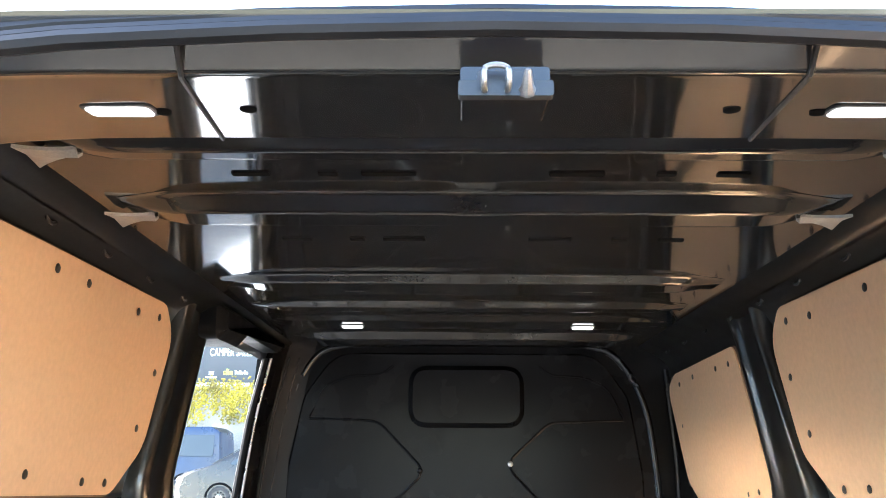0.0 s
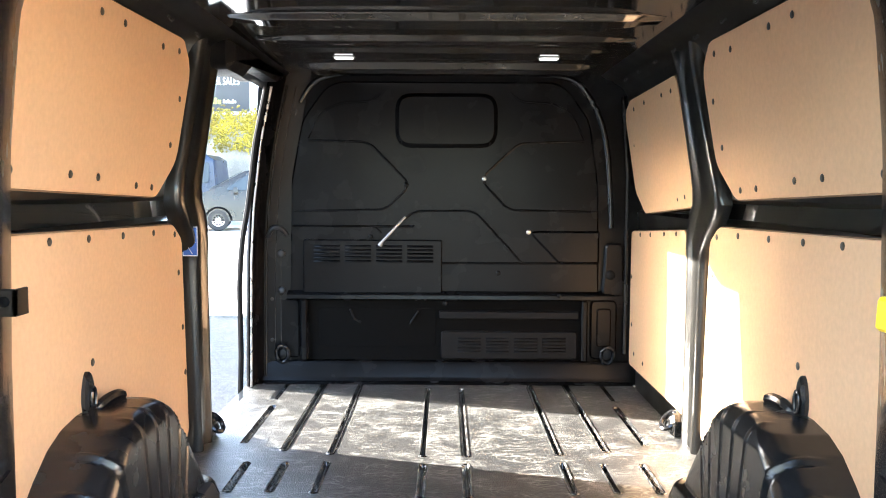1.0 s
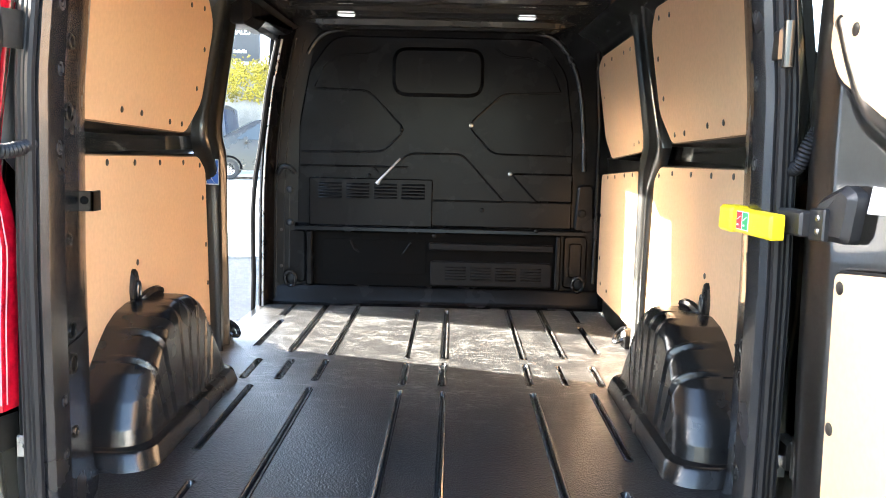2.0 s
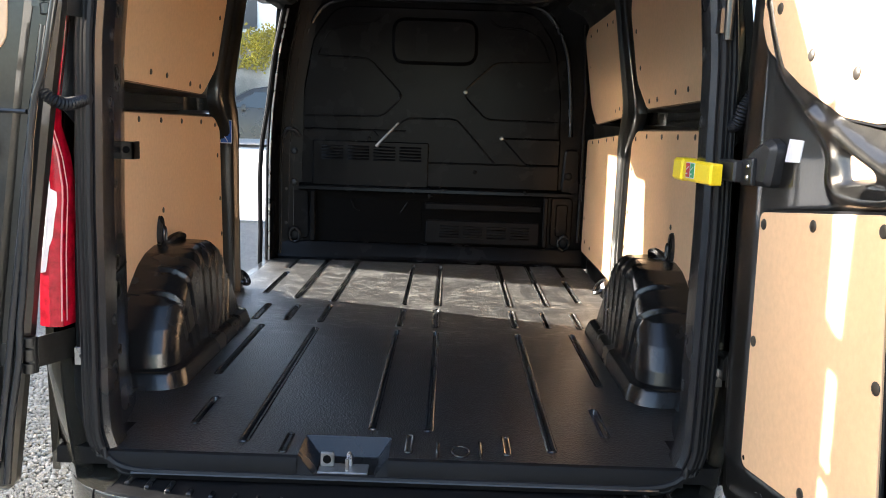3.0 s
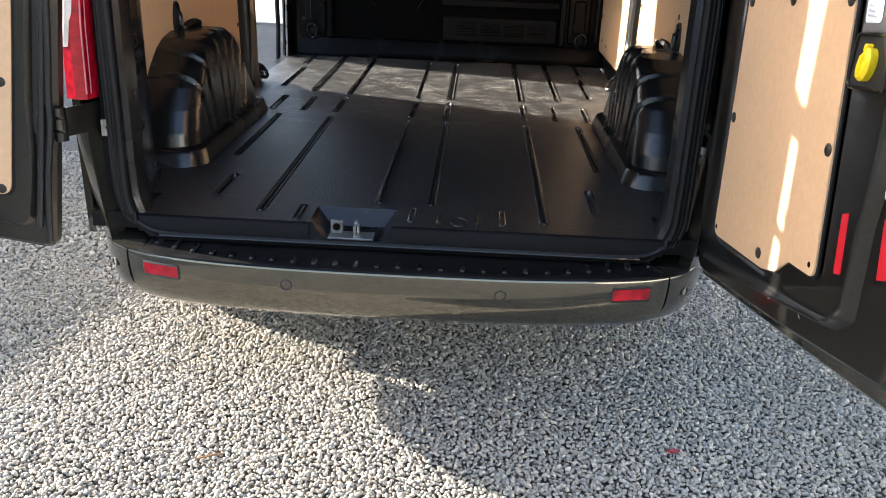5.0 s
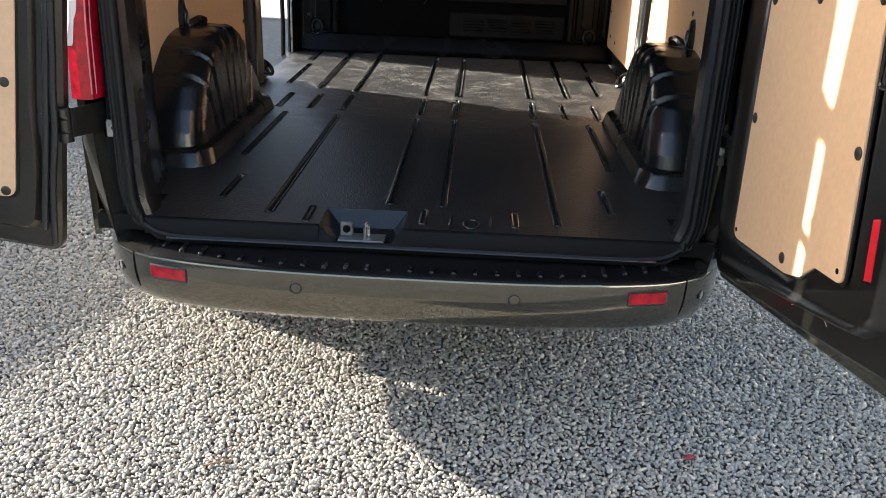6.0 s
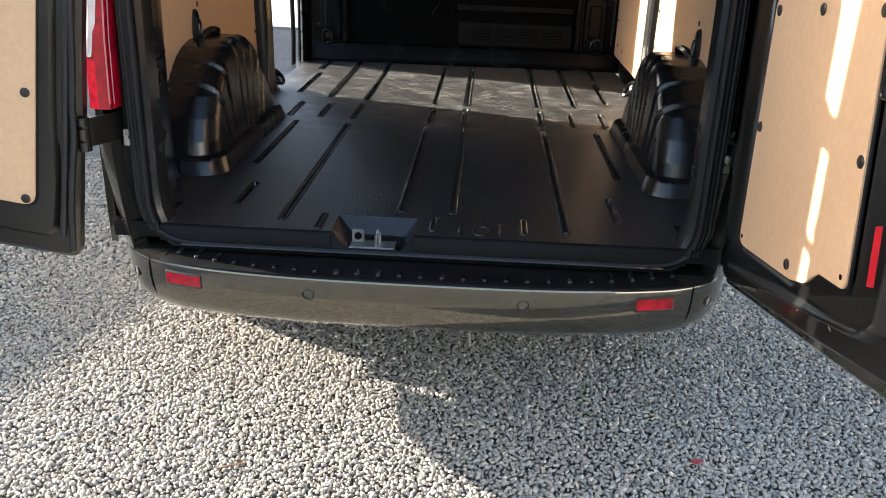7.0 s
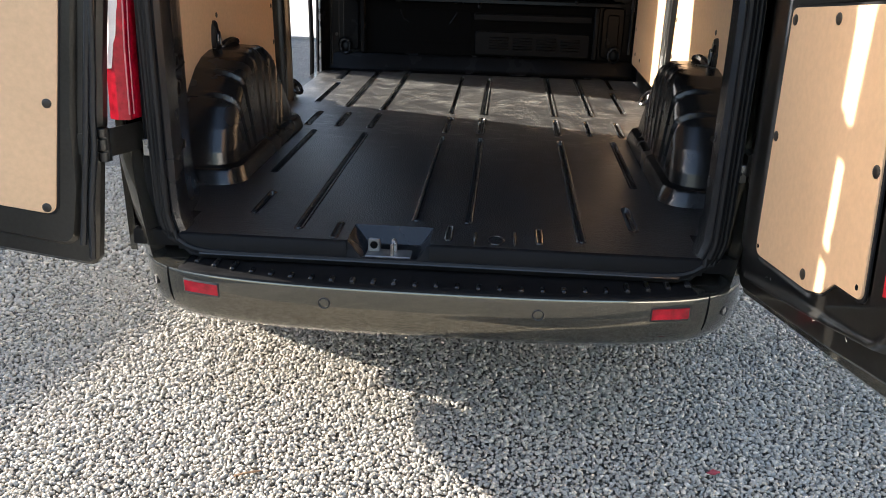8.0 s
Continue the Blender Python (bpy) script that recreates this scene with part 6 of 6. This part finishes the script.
for pts in ([(-0.790, 1.68), (-0.820, 1.53), (-0.850, 1.42), (-0.882, 1.08), (-0.898, 0.95), (-0.905, 0.86), (-0.928, 0.72), (-0.945, 0.56)], [(-0.815, 1.62), (-0.835, 1.50), (-0.870, 1.28), (-0.915, 0.95), (-0.935, 0.80), (-0.965, 0.60)]):
    bm = bmesh.new()
    tube(bm, smooth_path([(x + 0.033, -0.128 - 0.087 * max(0, -x - 0.90), z) for x, z in pts], 5), 0.009, 10)
    part("folded_edge", bm, GLOSS, left_door, "glossy dark folded door edge")
bm = bmesh.new()
tube(bm, [on_left(0.863, 1.432, 0.006), on_left(1.05, 1.438, 0.006), on_left(1.40, 1.45, 0.006)], 0.006, 6)
part("pressed_line", bm, PAINT, left_door)

# ---- the yard ----
bm = bmesh.new()
gx = [-400, -120, -40, -15, -8, -4, 0, 4, 8, 15, 40, 120, 400]
gy = [-400, -100, -30, -10, -4, 0, 4, 9, 14, 20, 28, 60, 150, 400]
grid(bm, [[(x, y, 0.012 * (min(y, 60) - 9) if y > 9 else -0.016) for x in gx] for y in gy])
ground = part("ground", bm, GRIT, None, "", False)
tagged(ground, "pale grey gravel yard", "ground", "", "structure")


bm = bmesh.new()
solid(bm, [[(x, y, 0.012 * (min(y, 60) - 9) + 0.006 if y > 9 else 0.004) for x in (-40, -15, -8, -4, 0, 4, 12)] for y in (8.85, 9.0, 10.7, 20, 28, 30.9)], (0, 0, -0.10))
tagged(part("concrete_apron", bm, CONCRETE, None), "pale concrete apron in the sun", "pavement", "", "structure")
bm = bmesh.new()
solid(bm, [[(x, 8.80 + 0.05 * k, 0.012) for x in (-40, -8, 0, 12)] for k in (0, 1)], (0, 0, -0.10))
tagged(part("kerb", bm, STONE, None), "flush stone edging of the apron", "kerb", "", "structure")


def gravel():
    """Loose stones round the back of the van, joined into one mesh."""
    rng = np.random.default_rng(7)
    t = (1 + 5 ** 0.5) / 2
    ico = np.array([(-1, t, 0), (1, t, 0), (-1, -t, 0), (1, -t, 0), (0, -1, t), (0, 1, t), (0, -1, -t), (0, 1, -t), (t, 0, -1), (t, 0, 1), (-t, 0, -1), (-t, 0, 1)])
    ico /= np.linalg.norm(ico[0])
    tris = np.array([(0, 11, 5), (0, 5, 1), (0, 1, 7), (0, 7, 10), (0, 10, 11), (1, 5, 9), (5, 11, 4), (11, 10, 2), (10, 7, 6), (7, 1, 8),
                     (3, 9, 4), (3, 4, 2), (3, 2, 6), (3, 6, 8), (3, 8, 9), (4, 9, 5), (2, 4, 11), (6, 2, 10), (8, 6, 7), (9, 8, 1)])
    cells = []
    for x0, x1, y0, y1, step in ((-1.6, 1.6, -0.72, 1.05, 0.0100), (-2.8, -1.6, -0.72, 2.6, 0.0145), (1.6, 2.5, -0.72, 2.4, 0.0135), (-1.6, 1.6, 1.05, 2.6, 0.0155)):
        xs, ys = np.meshgrid(np.arange(x0, x1, step), np.arange(y0, y1, step))
        c = np.stack([xs.ravel(), ys.ravel(), np.full(xs.size, step)], 1)
        c[:, :2] += rng.uniform(-0.55, 0.55, (len(c), 2)) * step
        cells.append(c)
    c = np.concatenate(cells)
    n = len(c)
    size = c[:, 2] * rng.lognormal(-0.41, 0.22, n).clip(0.45, 1.05)
    ax = size[:, None] * rng.uniform((0.90, 0.66, 0.55), (1.35, 1.0, 0.85), (n, 3))
    v = np.clip(ico[None] * (1 + rng.uniform(-0.30, 0.24, (n, 12, 1))), -0.80, 0.80)
    v = v * ax[:, None, :]
    for a, b, lim in ((0, 2, 0.6), (1, 2, 0.6), (0, 1, math.pi)):
        th = rng.uniform(-lim, lim, n)[:, None]
        ca, sa = np.cos(th), np.sin(th)
        va, vb = v[:, :, a].copy(), v[:, :, b].copy()
        v[:, :, a], v[:, :, b] = va * ca - vb * sa, va * sa + vb * ca
    v[:, :, 0] += c[:, 0, None]
    v[:, :, 1] += c[:, 1, None]
    v[:, :, 2] += (ax[:, 2] * 0.5 + rng.uniform(-0.005, 0.004, n))[:, None]
    f = (tris[None] + 12 * np.arange(n)[:, None, None]).reshape(-1, 3)
    me = bpy.data.meshes.new("gravel")
    me.vertices.add(n * 12)
    me.vertices.foreach_set("co", v.reshape(-1).astype(np.float32))
    me.loops.add(len(f) * 3)
    me.loops.foreach_set("vertex_index", f.reshape(-1).astype(np.int32))
    me.polygons.add(len(f))
    me.polygons.foreach_set("loop_start", np.arange(0, len(f) * 3, 3, dtype=np.int32))
    me.polygons.foreach_set("loop_total", np.full(len(f), 3, dtype=np.int32))
    me.update(calc_edges=True)
    me.validate()
    me.materials.append(PEBBLE)
    return tagged(new("gravel", me), "loose pale grey gravel stones", "gravel", "", "stuff")


gravel()
# red leaf and twig
bm = bmesh.new()
plate(bm, rounded([(0.775, -0.145), (0.80, -0.15), (0.822, -0.135), (0.80, -0.125)], 0.004), lambda u, v, w: (u, v, 0.018 + w + 0.05 * (u - 0.79) * (v + 0.14) * 40), 0, 0.002, 0.0005)
tagged(part("fallen_leaf", bm, DRYLEAF, None), "small red fallen leaf on the gravel", "leaf")
bm = bmesh.new()
tube(bm, smooth_path([(-0.51, -0.30, 0.016), (-0.48, -0.29, 0.021), (-0.455, -0.275, 0.018), (-0.44, -0.272, 0.02)], 3), [0.003] * 9 + [0.001], 6)
tagged(part("twig", bm, PLYEDGE, None), "short brown twig on the gravel", "twig")

# unseen neighbouring wall, added to cast the shade that lies beside the van
bm = bmesh.new()
solid(bm, [[(-8.62 + 0.26 * (y - 2.5), y, z) for y in (-14, -5, 0, 5, 10.2)] for z in (0, 1.5, 3.0)], (-0.3, 0, 0))
tagged(part("shade_wall_west", bm, RENDER, None), "unseen plain wall added to shade the yard", "wall", "", "structure")

# unseen white wall added to bounce sunlight into the shade on the offside
bm = bmesh.new()
solid(bm, [[(7.2, y, z) for y in (-14, -5, 0, 5, 12)] for z in (-0.02, 1.4, 2.8)], (0.3, 0, 0))
tagged(part("bounce_wall_east", bm, RENDER, None), "unseen white wall added to reflect sunlight", "wall", "", "structure")

# far wall with ivy, building and sign
WY = 31.0
bm = bmesh.new()
box(bm, -30, 12, WY, WY + 0.5, 0.2, 4.30, 0.02)
tagged(part("wall_north", bm, STONE, None), "grey rubble garden wall under ivy", "wall", "", "structure")
bm = bmesh.new()
box(bm, -30, 4, WY + 1.5, WY + 9, 0.2, 7.6, 0.02)
tagged(part("white_building", bm, RENDER, None), "plain white rendered building behind the wall", "building")
sign = thing("camper_sign", "dark grey sign board with cream lettering", "sign")
SY = WY + 1.4
bm = bmesh.new()
box(bm, -13.0, -7.78, SY, SY + 0.08, 4.56, 6.30, 0.01)
part("board", bm, SIGN, sign)
txt = bpy.data.curves.new("sign_text", 'FONT')
txt.body, txt.size, txt.align_x, txt.extrude = "CAMPER SALES", 0.43, 'RIGHT', 0.01
to = new("sign_text_source", txt)
dg = bpy.context.evaluated_depsgraph_get()
tm = bpy.data.meshes.new_from_object(to.evaluated_get(dg))
bpy.data.objects.remove(to)
tm.materials.clear()
tm.materials.append(CREAM)
tm.transform(Matrix.Translation((-8.14, SY - 0.012, 5.59)) @ Matrix.Rotation(math.pi / 2, 4, 'X') @ Matrix.Diagonal((0.60, 1, 1, 1)))
lett = new("lettering", tm)
lett.parent = sign
bm = bmesh.new()
for i, (x, w, h) in enumerate(((-9.25, 0.08, 0.16), (-9.14, 0.10, 0.24), (-9.01, 0.12, 0.16))):
    box(bm, x, x + w, SY - 0.015, SY, 4.84, 4.84 + h, 0.004)
part("emblem", bm, LIME, sign)
bm = bmesh.new()
for i in range(6):
    box(bm, -8.80 + 0.09 * i, -8.74 + 0.09 * i, SY - 0.015, SY, 4.87, 4.87 + (0.10 if i % 2 else 0.15), 0.004)
box(bm, -9.95, -9.50, SY - 0.015, SY, 4.72, 4.78, 0.004)
box(bm, -9.82, -9.64, SY - 0.015, SY, 4.84, 4.98, 0.004)
part("small_print", bm, CREAM, sign)


def ivy(x0, x1, z0, z1, y, n, seed):
    """Hanging ivy: many small folded leaves in uneven clumps, joined into one mesh."""
    rng = np.random.default_rng(seed)
    clumps = np.stack([rng.uniform(x0, x1, 260), rng.uniform(0, 1, 260) ** 0.7 * (z1 - z0) + z0], 1)
    pick = clumps[rng.integers(0, len(clumps), n)]
    pos = np.stack([pick[:, 0] + rng.normal(0, 0.16, n), y - np.abs(rng.normal(0.10, 0.09, n)), pick[:, 1] + rng.normal(0, 0.15, n)], 1)
    s = rng.uniform(0.03, 0.065, n)
    leaf = np.array([(-1, 0, 0), (0, 0.35, -0.9), (0, -0.35, 0), (1, 0, 0), (0, 0.1, 1.0)], float)
    th = rng.uniform(0, 2 * math.pi, n)
    v = leaf[None] * s[:, None, None]
    x, z = v[:, :, 0].copy(), v[:, :, 2].copy()
    v[:, :, 0] = x * np.cos(th)[:, None] - z * np.sin(th)[:, None]
    v[:, :, 2] = x * np.sin(th)[:, None] + z * np.cos(th)[:, None]
    v = v + pos[:, None, :]
    f = (np.array([(0, 2, 1), (2, 3, 1), (0, 4, 2), (2, 4, 3)])[None] + 5 * np.arange(n)[:, None, None]).reshape(-1, 3)
    me = bpy.data.meshes.new("ivy")
    me.from_pydata(v.reshape(-1, 3).tolist(), [], f.tolist())
    me.materials.append(LEAF)
    return tagged(new("ivy", me), "yellow-green ivy hanging over the wall", "ivy", "", "stuff")


ivy(-14, -4, 2.95, 4.40, WY, 4600, 3)


def parked_van(name, label, paint, m, glazed=False):
    """A parked van seen across the yard: x is its length from the nose, y its width."""
    van2 = thing(name, label, "van")
    van2.matrix_world = m
    prof = [(-0.40, 0.30), (-0.45, 0.62), (-0.36, 0.90), (-0.12, 1.05), (0.65, 1.24), (1.75, 1.86), (2.3, 1.96), (4.6, 1.98), (4.85, 1.85), (4.95, 0.9), (4.95, 0.30)]
    bm = bmesh.new()
    rows = []
    for y, k, q in ((-0.96, 0.97, 0.0), (-0.93, 1.0, 0.03), (-0.5, 1.0, 0.05), (0, 1.0, 0.05), (0.5, 1.0, 0.05), (0.93, 1.0, 0.03), (0.96, 0.97, 0.0)):
        nose = 0.25 * (abs(y) / 0.96) ** 3
        rows.append([(x + (nose if x < 0.5 else 0), y * (1 - 0.13 * max(0, z - 1.05)), 0.3 + (z - 0.3) * k) for x, z in rounded(prof, 0.08, 3)])
    vs = grid(bm, rows, True)
    bm.faces.new(vs[0])
    bm.faces.new(vs[-1])
    part("body", bm, paint, van2)
    for s in (-1, 1):
        bm = bmesh.new()
        plate(bm, rounded([(1.12, 1.26), (2.45, 1.26), (2.40, 1.76), (1.85, 1.76)], 0.06), lambda u, v, w: (u, s * ((0.955 - 0.125 * (v - 1.05)) + w), v), 0, 0.008, 0.003)
        part("side_window", bm, GLASS, van2)
        if glazed:
            bm = bmesh.new()
            plate(bm, rounded(rect(2.62, 1.20, 4.72, 1.76), 0.06), lambda u, v, w: (u, s * ((0.955 - 0.125 * (v - 1.05)) + w), v), 0, 0.008, 0.003)
            part("side_window", bm, GLASS, van2)
    bm = bmesh.new()
    solid(bm, [[(0.70 + 1.00 * t - 0.03, y * (0.83 - 0.09 * t), 1.285 + 0.555 * t) for y in (-1, -0.5, 0, 0.5, 1)] for t in (0, 0.5, 1)], (-0.008, 0, 0.012))
    part("windscreen", bm, GLASS, van2)
    for s in (-1, 1):
        bm = bmesh.new()
        plate(bm, rounded([(0.10, 0.74), (0.22, 0.90), (0.62, 1.0), (0.55, 0.85)], 0.03), lambda u, v, w: (u - 0.36, s * (0.80 + 0.15 * u + w), v), 0, 0.06, 0.01)
        part("headlight", bm, CLEARLENS, van2)
        bm = bmesh.new()
        box(bm, 1.42, 1.55, min(s * 0.98, s * 1.16), max(s * 0.98, s * 1.16), 1.18, 1.36, 0.03)
        part("mirror", bm, paint, van2)
        for x in (0.95, 3.9):
            bm = bmesh.new()
            pr = [(0.20, -0.09), (0.30, -0.11), (0.34, -0.08), (0.34, 0.08), (0.30, 0.11), (0.20, 0.10)]
            grid(bm, [[(x + math.cos(a) * r, s * 0.86 + s * w, 0.34 + math.sin(a) * r) for a in [2 * math.pi * j / 24 for j in range(24)]] for r, w in pr], True)
            wh = part("wheel", bm, TYRE, van2)
            bm = bmesh.new()
            dome(bm, (x, s * 0.93, 0.34), (0, s, 0), 0.215, 0.03, 20)
            rim = part("rim", bm, ALLOY, wh)
            bm = bmesh.new()
            for k in range(10):
                a = 2 * math.pi * k / 10
                dome(bm, (x + math.cos(a) * 0.14, s * 0.957, 0.34 + math.sin(a) * 0.14), (0, s, 0), 0.030, 0.006, 8)
            part("rim_opening", bm, VOID, wh)
            # near-black hoop painted for the shade between tyre and body
            bm = bmesh.new()
            tube(bm, [(x + math.cos(a) * 0.39, s * 0.965, 0.34 + math.sin(a) * 0.39) for a in [math.pi * j / 12 for j in range(13)]], 0.035, 6)
            part("wheel_arch", bm, VOID, van2)
    bm = bmesh.new()
    plate(bm, rounded(rect(-0.55, 0.55, 0.55, 0.80), 0.05), lambda u, v, w: (-0.43 - w, u, v), -0.1, 0.02, 0.01)
    part("grille", bm, BLACK, van2)
    return van2


parked_van("silver_van", "silver-grey van parked across the yard", CARGREY, pose(-8.15, 25.6, 0.20, 0, 0, 12))
parked_van("blue_van", "blue van parked behind the silver one", CARBLUE, pose(-13.35, 28.9, 0.23, 0, 0, 0) @ Matrix.Diagonal((1.1, 1.05, 1.24, 1)), True)
